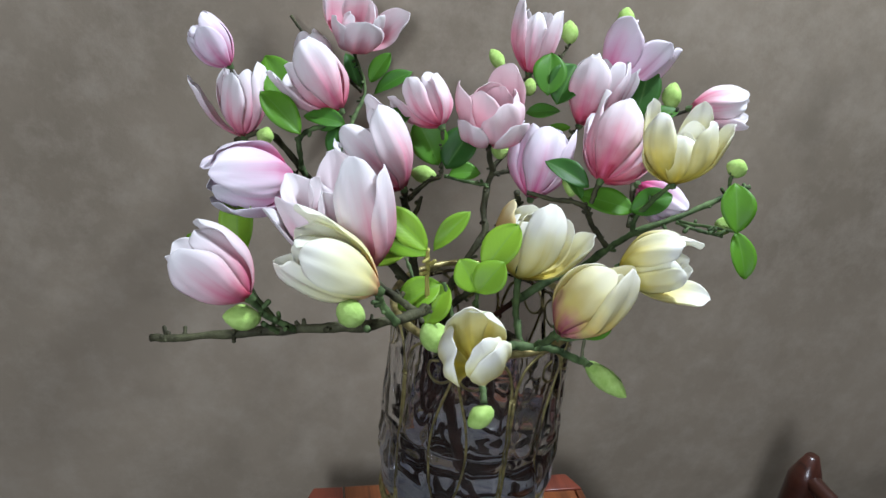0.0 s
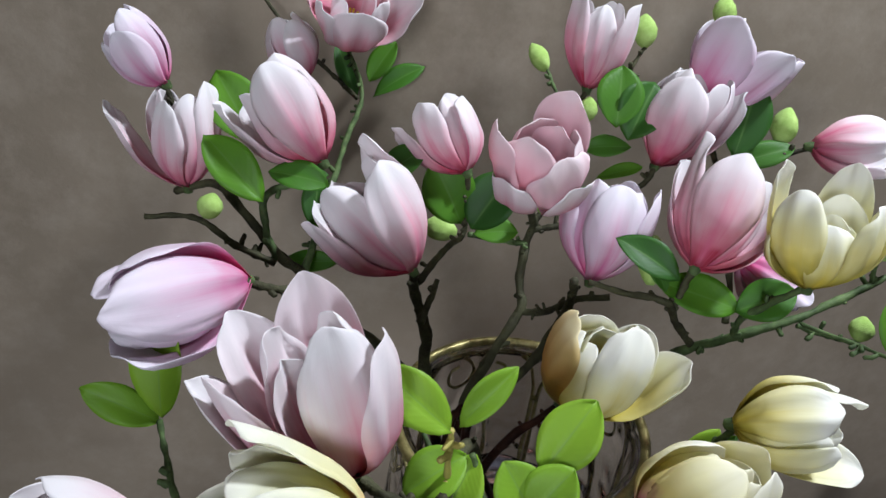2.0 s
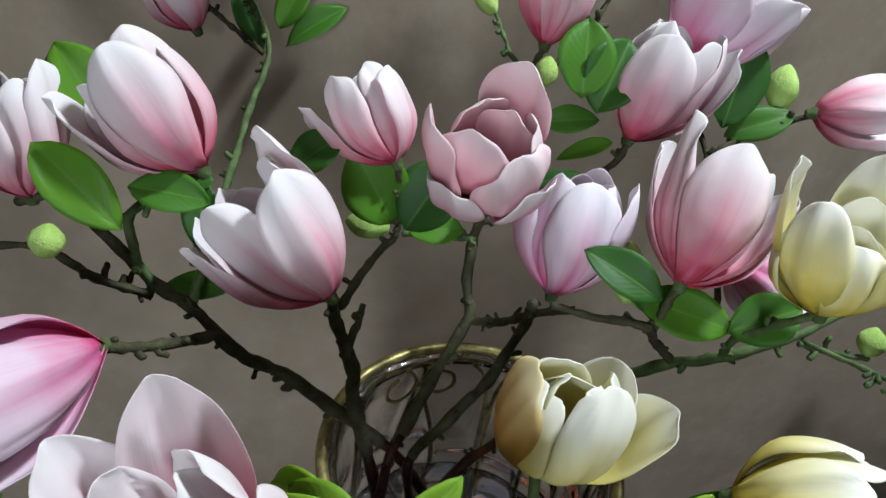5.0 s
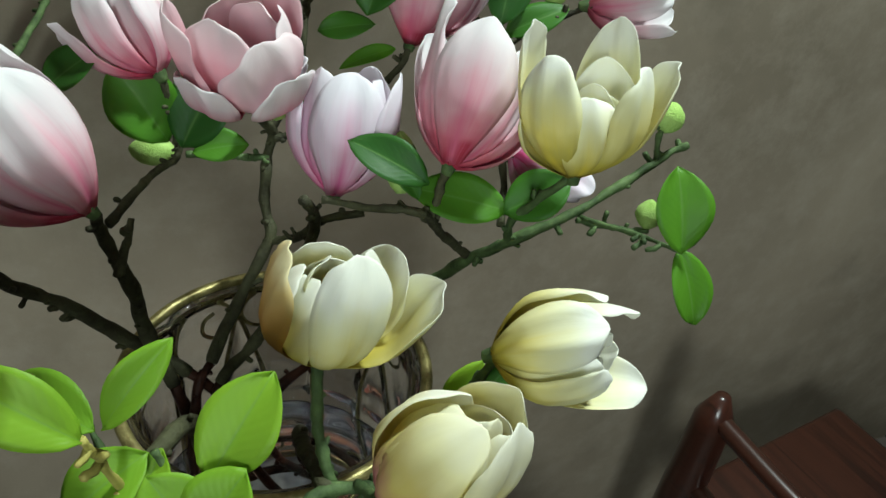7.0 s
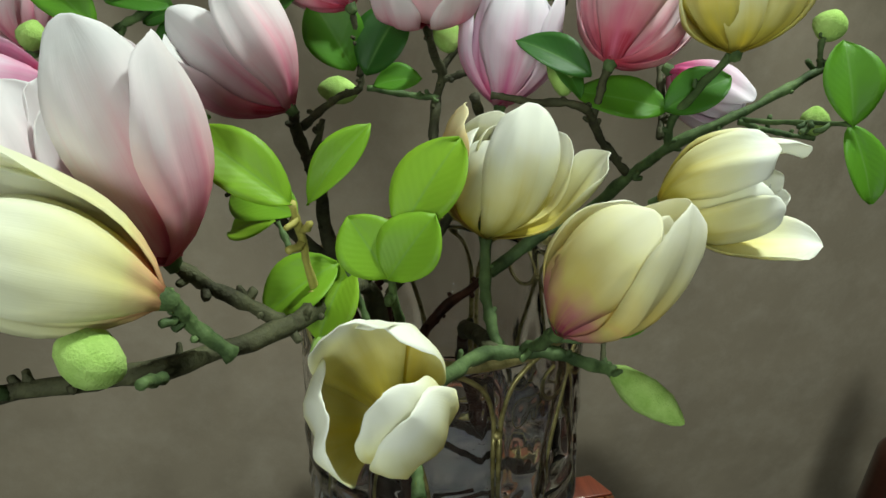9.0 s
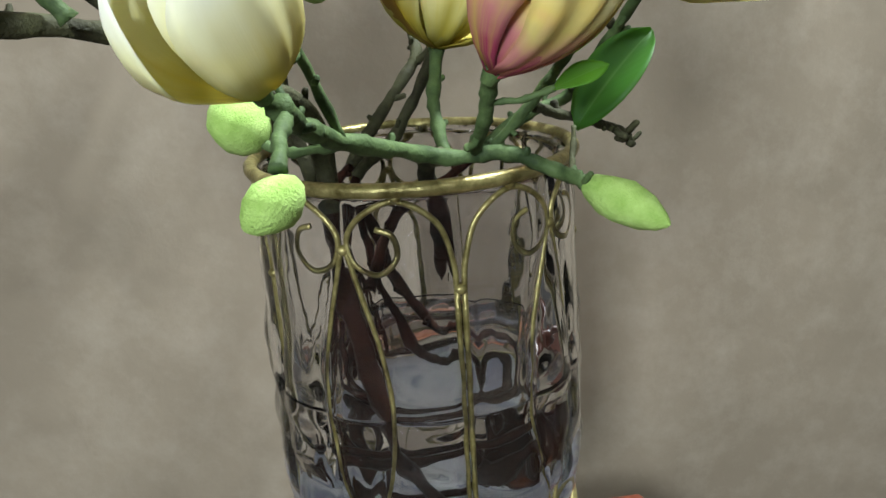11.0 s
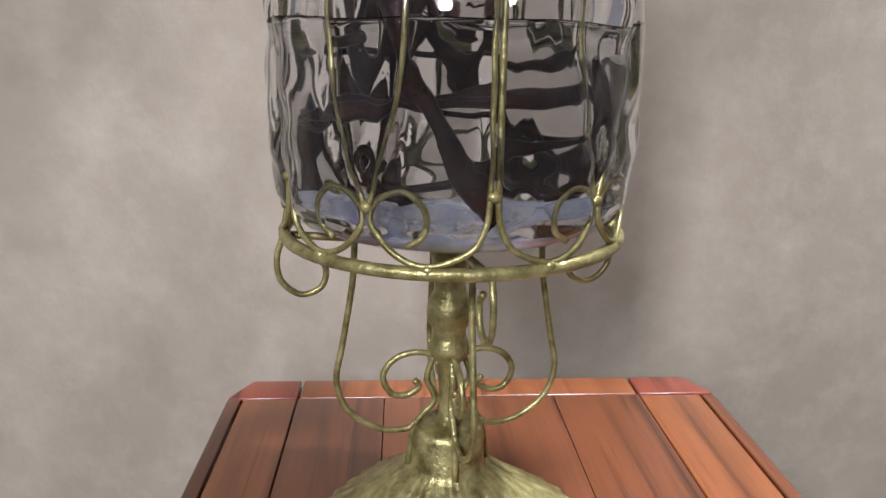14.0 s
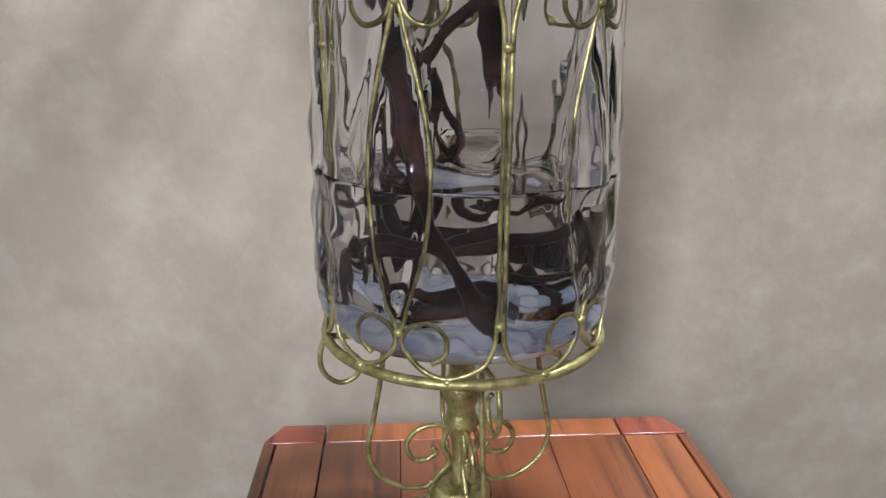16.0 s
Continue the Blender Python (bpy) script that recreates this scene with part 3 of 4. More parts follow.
# ---- magnolia ----
def petal_mesh(length, width, belly, close, tilt, cup, wave, curl=0.0, own=0.0):
    """One rounded petal along +z, its back towards +x. close draws the tip in, tilt (radians) leans the whole petal out, curl bends the tip back, own makes its crumple its own."""
    rows, cols = 19, 13
    grid, stops = [], []
    ct, st = math.cos(tilt), math.sin(tilt)
    for i in range(rows):
        u = 1 - (1 - i / (rows - 1)) ** 1.7
        stops.append(u)
        over = max(0.0, (u - 0.50) / 0.50)
        round_tip = max(0.012, 1 - over ** 2.3) ** (0.50 + 0.16 * (own * 3.7 % 1.0))
        w = width * 0.5 * round_tip * (0.24 + 0.76 * math.sin(math.pi * 0.5 * min(1.0, u / 0.60)) ** 1.15)
        swell = math.sin(math.pi * 0.5 * min(1.0, u / 0.44)) ** 0.8
        draw = max(0.0, u - 0.40) / 0.60
        r = 0.003 + belly * swell * (1 - close * draw ** 2.3) + curl * length * max(0.0, u - 0.7) ** 2 * 2.2
        z = length * (u - 0.05 * close * draw ** 3)
        k = cup * (1 - 0.48 * u)
        line = []
        for j in range(cols):
            v = 2 * j / (cols - 1) - 1
            side = w * (1 + 0.07 * noise.noise(Vector((u * 3.1, own * 7.3, 2.0 if v > 0 else 5.0))))
            across = side * math.sin(k * v) / k
            inward = side * (1 - math.cos(k * v)) / k
            vt = v * round_tip
            ripple = wave * math.sin(2.3 * vt + 4 * u + own * 5) * u * u * abs(vt)
            crumple = 0.024 * length * max(0.0, u - 0.25) * noise.noise(Vector((2.3 * u, 1.5 * vt, own * 9.1)))
            crumple += (0.0010 * math.sin(7.5 * vt + own * 6) + 0.0034 * noise.noise(Vector((1.3 * u, 2.9 * vt, own * 3.3)))) * min(1.0, 2.2 * u) * (length / 0.08)
            fold = -0.0016 * math.exp(-(v * 5) ** 2) * (1 - 0.6 * u) * round_tip
            x = r - inward + ripple + crumple + fold
            zz = z + ripple * 0.5 - 0.02 * length * abs(v) ** 3 * u * round_tip + 0.03 * length * over * noise.noise(Vector((vt * 1.6, own * 11.7, 1.0)))
            line.append(Vector((x * ct + zz * st, across, zz * ct - x * st * 0.6)))
        grid.append(line)
    return sheet(grid, 0.0006, stops)


def aim(base, tip, spin=0.0):
    way = (Vector(tip) - Vector(base)).normalized()
    return Matrix.Translation(base) @ way.to_track_quat("Z", "Y").to_matrix().to_4x4() @ Matrix.Rotation(spin, 4, "Z")


def flower(parent, base, tip, girth, opening, material, spin=0.0, splay=(), label="", seed=1, stamens=False, count=(2, 3, 3)):
    """A magnolia bloom: three whorls of petals round a green cup. opening 0 to 1; splay: (direction, lean, length) of loose outer petals."""
    rnd = random.Random(seed)
    length = (Vector(tip) - Vector(base)).length
    girth *= 0.93
    m = aim(base, tip, radians(spin))
    bm = bmesh.new()
    lathe(bm, [(0.0, -0.006), (0.0032, -0.005), (0.0045, 0.0), (0.0058, 0.004), (0.0045, 0.010), (0.0, 0.012)], 12)
    if stamens:
        for k in range(16):
            a, e = k * 2.4, 0.25 + 0.5 * rnd.random()
            d = Vector((math.cos(a) * e, math.sin(a) * e, 1)).normalized()
            tube(bm, [d * 0.006, d * 0.022 + Vector((0, 0, 0.006)), d * 0.034], 0.0011, 5)
    head = part("flower", bm, STAMEN if stamens else TWIG_GREEN, parent, label)
    head.matrix_world = m
    for ring, n in enumerate(count):
        for k in range(n):
            o = opening * (0.30, 0.55, 0.8)[ring] * rnd.uniform(0.5, 1.35)
            belly = girth * (0.18, 0.27, 0.36)[ring]
            bmp = petal_mesh(length * (0.80, 0.97, 1.0)[ring] * rnd.uniform(0.70 if material in (CREAM, CREAM_PINK) else 0.86, 1.06), girth * (0.50, 0.66, 0.80 * (3 / max(n, 3)) ** 0.8)[ring] * rnd.uniform(0.92, 1.08), belly, max(0.10, (0.90, 0.84, 0.74)[ring] - 1.2 * o), 0.72 * o * (0.6, 0.85, 1.0)[ring], rnd.uniform(0.95, 1.2) + 0.08 * ring, 0.004 * rnd.uniform(0.2, 1.2), rnd.choice((0, 0.04, 0.10, 0.16)) * opening, rnd.random() * 4)
            p = part("petal", bmp, material, head)
            p.matrix_parent_inverse = Matrix()
            p.matrix_local = Matrix.Rotation(radians(360 / n * k + 60 * ring + rnd.uniform(-16, 16)), 4, "Z") @ Matrix.Rotation(radians(rnd.uniform(-8, 8)), 4, "X")
    back = m.to_3x3().inverted()
    for toward, lean, long, *other in splay:
        d = back @ Vector(toward)
        bmp = petal_mesh(length * long, girth * rnd.uniform(0.62, 0.72), girth * 0.39, max(0.10, 0.45 - lean), 1.1 * lean, 1.05, 0.004, 0.05, rnd.random() * 4)
        p = part("petal", bmp, other[0] if other else material, head, "brownish cream petal" if BROWN_CREAM in other else "")
        p.matrix_parent_inverse = Matrix()
        p.matrix_local = Matrix.Rotation(math.atan2(d.y, d.x), 4, "Z")
    return head


EAST, WEST, NEAR, FAR, UP = Vector((0.95, -0.3, 0)), Vector((-0.95, 0.3, 0)), Vector((-0.3, -0.9, 0)), Vector((0.3, 0.9, 0)), Vector((0, 0, 1))


def leaf(parent, base, tip, width=0.6, face=(-0.25, -0.55, 0.8), bend=0.1, fold=0.25, material=None):
    base, tip = Vector(base), Vector(tip)
    way = tip - base
    length = way.length * 1.06
    x = way.normalized()
    n = Vector(face)
    n = (n - x * n.dot(x)).normalized()
    y = n.cross(x)
    own = noise.noise(base * 173)
    bend, fold, twist = bend * (1.0 + 1.2 * own), fold * (1.1 + 1.0 * own), 0.7 * noise.noise(tip * 211)
    rows, cols = 12, 9
    grid = []
    for i in range(rows):
        u = i / (rows - 1)
        w = length * width * 0.5 * (0.03 + 0.97 * (math.sin(math.pi * u ** 0.85) ** 0.75 if 0 < u < 1 else 0.0)) * (0.72 + 0.4 * u)
        line = []
        for j in range(cols):
            v = 2 * j / (cols - 1) - 1
            lift = fold * w * abs(v) - bend * length * (u - 0.5) ** 2 * 2 + 0.035 * length * math.sin(5 * u + 2 * v + 9 * own) * abs(v) + twist * w * v * (u - 0.3)
            line.append(base + x * (length * u) + y * (w * v) + n * lift)
        grid.append(line)
    bm = sheet(grid, 0.0007)
    return part("leaf", bm, material or LEAF, parent)


def bud(parent, base, tip, fat=0.42, material=None):
    base, tip = Vector(base), Vector(tip)
    length = (tip - base).length * 1.1
    bm = bmesh.new()
    prof = [(0.0, -0.003), (0.12, 0.0), (0.30, 0.12), (0.44, 0.32), (0.48, 0.5), (0.40, 0.72), (0.22, 0.90), (0.08, 0.985), (0.0, 1.0)]
    lathe(bm, [(r * fat * 2 * length, z * length) for r, z in prof], 16, lambda a, r, z: r * (1 + 0.06 * math.sin(3 * a + z * 200)))
    for v in bm.verts:
        v.co += v.co.normalized() * 0.0006 * noise.noise(v.co * 300)
    ob = part("bud", bm, material or BUD, parent, "fuzzy pale green bud")
    ob.matrix_world = aim(base, tip)
    return ob


def stick(parent, pts, r0, r1, seed=0, material=None, name="twig", nubs=0):
    """A knotty twig that tapers from r0 to r1; a stem takes a darker bark inside the vase."""
    rnd = random.Random(seed)
    line = curve(pts, 8)
    phase = rnd.uniform(0, 6)
    line = [p + Vector((noise.noise(p * 60), noise.noise(p * 60 + Vector((9, 0, 0))), noise.noise(p * 60 + Vector((0, 9, 0))))) * 0.0012 for p in line]
    cut = next((k for k, p in enumerate(line) if p.z < 0.560), len(line) - 1) if name == "stem" else len(line) - 1
    made = None
    for a, b, skin in ((0, cut, material or BARK), (cut, len(line) - 1, DARK_BARK)):
        if b - a < 1:
            continue
        piece = line[a:b + 1]
        bm = bmesh.new()
        def thick(t):
            w = (a + t * (b - a)) / (len(line) - 1)
            return (r0 + (r1 - r0) * w) * (0.78 if a else 1.0) * (1 + 0.18 * math.sin(w * 23 + phase) * math.sin(w * 61 + phase))
        tube(bm, piece, thick, 9)
        long = sum((q - p).length for p, q in zip(piece, piece[1:]))
        for k in range(max(nubs, round(long * 55)) if nubs and len(piece) > 6 else 0):
            j = rnd.randrange(2, len(piece) - 2)
            way = (piece[j + 1] - piece[j - 1]).normalized()
            d = (way.orthogonal().normalized() if rnd.random() < 0.5 else way.cross(Vector((rnd.uniform(-1, 1), rnd.uniform(-1, 1), 1))).normalized()) + way * rnd.uniform(-0.6, 0.6)
            d.normalize()
            size, fat = rnd.uniform(0.004, 0.011), rnd.uniform(0.0016, 0.0024)
            if skin is DARK_BARK:
                size *= 0.6
            d2 = (d + Vector((rnd.uniform(-1, 1), rnd.uniform(-1, 1), 1)) * 0.25).normalized()
            tube(bm, [piece[j], piece[j] + d * size * 0.5, piece[j] + d2 * size * 0.8, piece[j] + d2 * size * 0.95, piece[j] + d2 * size], lambda t: fat * ((1 - 0.2 * t) if t < 0.7 else (0.75 if t < 0.9 else 0.3)), 6)
        bm.normal_update()
        for v in bm.verts:
            v.co += v.normal * 0.0009 * noise.noise(v.co * 190)
        made = part(name if skin is not DARK_BARK else "stem_foot", bm, skin, parent, "dark red brown foot of the stem" if skin is DARK_BARK else "")
    return made


def coil(parent, start, radius, squash, z0, z1, a0, turns, thick, seed):
    """The end of a stem, curled up inside the vase."""
    n = max(6, round(abs(turns) * 10))
    pts = [Vector(start)]
    for k in range(n + 1):
        a = a0 + 2 * math.pi * turns * k / n
        pts.append(Vector((radius * math.cos(a), squash * radius * math.sin(a), z0 + (z1 - z0) * k / n + 0.004 * math.sin(2 * a + seed))))
    rnd = random.Random(seed)
    phase = rnd.uniform(0, 6)
    bm = bmesh.new()
    tube(bm, curve(pts, 6), lambda t: thick * (1 + 0.12 * math.sin(t * 31 + phase)), 9)
    bm.normal_update()
    for v in bm.verts:
        v.co += v.normal * 0.0008 * noise.noise(v.co * 170)
    return part("stem_foot", bm, DARK_BARK, parent, "curled stem end under water")


def spray(label):
    return thing("magnolia_branch", label, "artificial flower", "branches in the vase")


# ---- chair beside the table ----
def chair():
    c = thing("wooden_chair", "dark polished wooden chair with round posts beside the table", "chair")
    at = Vector((0.640, 0.050, 0))
    seat_z = FLOOR_Z + 0.40
    for dx, dy, top in ((0, 0, FLOOR_Z + 0.70), (0.02, -0.40, FLOOR_Z + 0.70), (0.42, 0, seat_z), (0.40, -0.40, seat_z)):
        foot = at + Vector((dx, dy, FLOOR_Z))
        head = at + Vector((dx, dy, top))
        bm = bmesh.new()
        tube(bm, curve([foot, foot.lerp(head, 0.5) + Vector((0.004, 0, 0)), head], 8), lambda t: (0.026 + 0.008 * math.sin(math.pi * t)) * min(1.0, (1.012 - t) * 14) ** 0.5, 20)
        part("back_post" if top > seat_z else "leg", bm, WOOD_CHAIR, c)
    part("seat", box_bm((at.x - 0.01, at.y - 0.43, seat_z - 0.01), (at.x + 0.46, at.y + 0.03, seat_z + 0.03), 0.01), WOOD_CHAIR, c)
    for z in (0.52, 0.66):
        bm = bmesh.new()
        tube(bm, curve([at + Vector((0, 0, FLOOR_Z + z)), at + Vector((-0.01, -0.2, FLOOR_Z + z)), at + Vector((0.02, -0.40, FLOOR_Z + z))], 8), 0.014, 12)
        part("back_rail", bm, WOOD_CHAIR, c)


chair()


# ---- magnolia sprays ----
# the spray that leans over the back and to the west
b = spray("artificial magnolia branch with pale pink blooms and round leaves")
stick(b, [(-0.247, 0.150, 0.714), (-0.220, 0.127, 0.730), (-0.204, 0.099, 0.723), (-0.180, 0.081, 0.694), (-0.161, 0.069, 0.680), (-0.140, 0.052, 0.655), (-0.114, 0.055, 0.627), (-0.082, 0.048, 0.590), (-0.038, 0.035, 0.540), (0.012, 0.030, 0.430), (0.052, 0.035, 0.343)], 0.0030, 0.0052, 1, None, "stem", 12)
stick(b, [(-0.208, 0.011, 0.719), (-0.181, 0.026, 0.699), (-0.151, 0.057, 0.669)], 0.0028, 0.0034, 2, None, "twig", 3)
stick(b, [(-0.268, 0.097, 0.722), (-0.234, 0.095, 0.719), (-0.209, 0.082, 0.703), (-0.182, 0.077, 0.688)], 0.0020, 0.0028, 3, None, "twig", 3)
stick(b, [(-0.149, 0.082, 0.766), (-0.161, 0.083, 0.752), (-0.186, 0.094, 0.736), (-0.188, 0.086, 0.711), (-0.180, 0.079, 0.691)], 0.0026, 0.0030, 4, TWIG_GREEN, "twig", 4)
stick(b, [(-0.089, 0.309, 0.784), (-0.071, 0.309, 0.731), (-0.099, 0.239, 0.714), (-0.133, 0.144, 0.704), (-0.162, 0.072, 0.682)], 0.0022, 0.0030, 5, TWIG_GREEN, "twig", 5)
stick(b, [(-0.161, 0.358, 0.813), (-0.128, 0.336, 0.772), (-0.098, 0.310, 0.749), (-0.076, 0.305, 0.728)], 0.0018, 0.0024, 6, None, "twig", 3)
stick(b, [(-0.250, 0.184, 0.786), (-0.239, 0.166, 0.752), (-0.229, 0.142, 0.729)], 0.0020, 0.0026, 7, None, "twig", 2)
flower(b, (-0.149, 0.082, 0.766), (-0.190, 0.122, 0.822), 0.068, 0.34, PINK, 20, [(WEST, 0.18, 1.0)], "white and pink bloom, half closed", 5)
flower(b, (-0.124, 0.321, 0.743), (-0.148, 0.335, 0.801), 0.060, 0.25, PINK, 60, (), "pale pink bloom", 6)
flower(b, (-0.089, 0.309, 0.784), (-0.087, 0.267, 0.855), 0.085, 0.75, PINK, 10, (), "wide open pink bloom with yellow stamens", 7, True)
flower(b, (-0.239, 0.144, 0.720), (-0.240, 0.164, 0.797), 0.056, 0.26, PINK, 40, [(WEST, 0.45, 1.0)], "white bloom with a red foot", 8)
flower(b, (-0.250, 0.184, 0.786), (-0.286, 0.195, 0.833), 0.052, 0.3, LILAC, 0, (), "small pink bloom", 9)
flower(b, (-0.208, 0.011, 0.719), (-0.292, -0.060, 0.747), 0.070, 0.10, LILAC, 30, (), "lilac pink bloom lying sideways", 10)
for p, q, w in (((-0.189, 0.142, 0.756), (-0.212, 0.171, 0.798), 0.75), ((-0.192, 0.061, 0.749), (-0.224, 0.094, 0.781), 0.55), ((-0.186, 0.080, 0.762), (-0.150, 0.064, 0.759), 0.6),
                ((-0.076, 0.308, 0.728), (-0.090, 0.339, 0.770), 0.4), ((-0.056, 0.343, 0.733), (-0.029, 0.353, 0.769), 0.62), ((-0.050, 0.349, 0.715), (0.000, 0.347, 0.747), 0.42),
                ((-0.135, 0.085, 0.681), (-0.175, 0.098, 0.676), 0.45), ((-0.167, 0.104, 0.741), (-0.143, 0.098, 0.748), 0.7), ((-0.154, 0.081, 0.714), (-0.148, 0.102, 0.744), 0.6)):
    leaf(b, p, q, w)
bud(b, (-0.228, 0.060, 0.738), (-0.223, 0.066, 0.752), 0.5)

# the upright spray with the pointed bloom
b = spray("artificial magnolia branch with a pink bloom and dark round leaves")
stick(b, [(-0.085, 0.048, 0.690), (-0.083, 0.050, 0.672), (-0.075, 0.038, 0.643), (-0.070, 0.040, 0.597), (-0.055, 0.030, 0.520), (-0.040, 0.000, 0.420), (-0.030, -0.010, 0.345)], 0.0036, 0.0062, 11, None, "stem", 9)
stick(b, [(-0.067, 0.047, 0.683), (-0.072, 0.041, 0.670), (-0.080, 0.037, 0.652)], 0.0016, 0.0032, 12, None, "twig", 3)
stick(b, [(-0.024, 0.111, 0.691), (-0.028, 0.107, 0.682), (-0.052, 0.083, 0.683), (-0.079, 0.055, 0.677)], 0.0022, 0.0030, 13, None, "twig", 5)
stick(b, [(-0.030, 0.108, 0.743), (-0.026, 0.109, 0.717), (-0.025, 0.111, 0.691)], 0.0024, 0.0026, 14, None, "twig", 3)
flower(b, (-0.087, 0.049, 0.692), (-0.138, 0.079, 0.760), 0.072, 0.36, PINK, 75, [(FAR + EAST, 0.12, 1.15), (WEST, 0.10, 0.95)], "white pink bloom with one long curling petal", 15)
flower(b, (-0.030, 0.108, 0.741), (-0.048, 0.156, 0.785), 0.056, 0.28, PINK, 15, [(WEST, 0.32, 0.95)], "slender pink bloom with a loose petal", 16)
for p, q, w in (((-0.031, 0.101, 0.698), (-0.053, 0.119, 0.743), 0.85), ((-0.026, 0.094, 0.697), (0.004, 0.101, 0.739), 0.85), ((-0.017, 0.107, 0.685), (0.016, 0.097, 0.690), 0.7), ((-0.094, 0.122, 0.734), (-0.063, 0.124, 0.753), 0.8)):
    leaf(b, p, q, w)
bud(b, (-0.023, 0.129, 0.673), (-0.049, 0.140, 0.675), 0.36)

# the middle spray
b = spray("artificial magnolia branch with four pink blooms over the rim")
stick(b, [(0.015, 0.078, 0.734), (0.029, 0.100, 0.705), (0.041, 0.115, 0.683), (0.034, 0.110, 0.667), (0.026, 0.092, 0.641), (0.023, 0.077, 0.622), (-0.005, 0.060, 0.592), (-0.032, 0.040, 0.562), (-0.051, 0.025, 0.538), (-0.060, 0.000, 0.450), (-0.030, -0.040, 0.345)], 0.0032, 0.0050, 21, None, "stem", 14)
stick(b, [(-0.020, 0.111, 0.681), (0.007, 0.112, 0.673), (0.021, 0.111, 0.671), (0.035, 0.110, 0.669)], 0.0022, 0.0026, 22, TWIG_GREEN, "twig", 5)
stick(b, [(0.022, 0.004, 0.701), (0.038, 0.027, 0.666), (0.018, 0.024, 0.620), (-0.005, 0.028, 0.578), (-0.037, 0.019, 0.540), (0.000, 0.010, 0.420), (0.050, -0.020, 0.345)], 0.0032, 0.0048, 23, None, "stem", 8)
stick(b, [(0.025, 0.077, 0.621), (0.037, 0.054, 0.637), (0.044, 0.033, 0.662), (0.069, 0.023, 0.669)], 0.0032, 0.0024, 24, None, "twig", 6)
stick(b, [(0.094, 0.164, 0.788), (0.085, 0.156, 0.775), (0.079, 0.147, 0.757), (0.059, 0.117, 0.714), (0.038, 0.112, 0.689)], 0.0024, 0.0030, 25, None, "twig", 7)
stick(b, [(0.146, 0.171, 0.823), (0.129, 0.163, 0.800), (0.106, 0.157, 0.781), (0.081, 0.150, 0.762)], 0.0018, 0.0024, 26, None, "twig", 8)
stick(b, [(0.102, 0.260, 0.774), (0.094, 0.215, 0.764), (0.082, 0.161, 0.766)], 0.0015, 0.0020, 27, TWIG_GREEN, "twig", 2)
stick(b, [(0.138, 0.101, 0.744), (0.126, 0.096, 0.729), (0.097, 0.101, 0.700), (0.059, 0.104, 0.689), (0.040, 0.111, 0.683)], 0.0024, 0.0028, 28, None, "twig", 7)
flower(b, (0.015, 0.075, 0.737), (0.005, 0.052, 0.808), 0.084, 0.40, ROSE, 70, [(NEAR + 0.7 * WEST, 0.30, 0.70, PINK), (NEAR + 0.7 * EAST, 0.30, 0.70, PINK)], "rose shaped pink bloom, half open", 23, False, (2, 3, 3))
flower(b, (0.049, 0.024, 0.686), (0.072, 0.050, 0.762), 0.072, 0.34, LILAC, 0, [(EAST + UP, 0.10, 1.0)], "lilac white bloom with pink streaks", 24)
flower(b, (0.094, 0.164, 0.788), (0.107, 0.188, 0.866), 0.056, 0.34, PINK, 30, (), "slender pink bloom", 25)
flower(b, (0.138, 0.101, 0.744), (0.164, 0.098, 0.833), 0.072, 0.28, PINK, 20, [(EAST, 0.18, 0.95)], "plump pink bloom", 26)
for p, q, w in (((0.093, 0.104, 0.778), (0.102, 0.129, 0.818), 0.85), ((0.102, 0.097, 0.770), (0.127, 0.116, 0.809), 0.85), ((0.077, 0.121, 0.753), (0.111, 0.107, 0.759), 0.6), ((0.129, 0.106, 0.741), (0.090, 0.108, 0.731), 0.35), ((0.049, 0.099, 0.715), (0.088, 0.083, 0.734), 0.3)):
    leaf(b, p, q, w)
bud(b, (0.146, 0.171, 0.823), (0.148, 0.184, 0.846), 0.38)
bud(b, (0.102, 0.260, 0.772), (0.089, 0.274, 0.792), 0.32)
bud(b, (0.038, 0.089, 0.708), (0.035, 0.100, 0.729), 0.42)
bud(b, (0.088, 0.143, 0.767), (0.091, 0.152, 0.784), 0.4)

coil(b, (-0.030, -0.040, 0.349), 0.060, 0.85, 0.362, 0.404, 3.9, 1.15, 0.0042, 3)
coil(b, (-0.030, -0.042, 0.352), 0.069, 0.92, 0.388, 0.428, 3.3, 1.1, 0.0036, 5)

# the long spray to the east
b = spray("artificial magnolia branch with a cream bloom and mossy twigs")
stick(b, [(0.266, -0.051, 0.721), (0.253, -0.049, 0.716), (0.214, -0.051, 0.701), (0.174, -0.050, 0.686), (0.142, -0.038, 0.666), (0.133, -0.013, 0.638), (0.116, 0.015, 0.598), (0.080, 0.018, 0.584), (0.039, 0.020, 0.555), (-0.008, 0.013, 0.526), (-0.050, 0.010, 0.440), (-0.055, 0.030, 0.345)], 0.0024, 0.0056, 31, TWIG_GREEN, "stem", 14)
stick(b, [(0.131, -0.011, 0.640), (0.104, -0.016, 0.671), (0.082, -0.028, 0.698), (0.056, -0.015, 0.700), (0.031, -0.001, 0.703)], 0.0032, 0.0022, 32, None, "twig", 9)
stick(b, [(0.143, -0.039, 0.666), (0.138, -0.044, 0.689), (0.147, -0.076, 0.736)], 0.0028, 0.0026, 33, TWIG_GREEN, "twig", 4)
stick(b, [(0.180, -0.055, 0.685), (0.206, -0.063, 0.678), (0.231, -0.070, 0.674)], 0.0022, 0.0018, 34, TWIG_GREEN, "twig", 3)
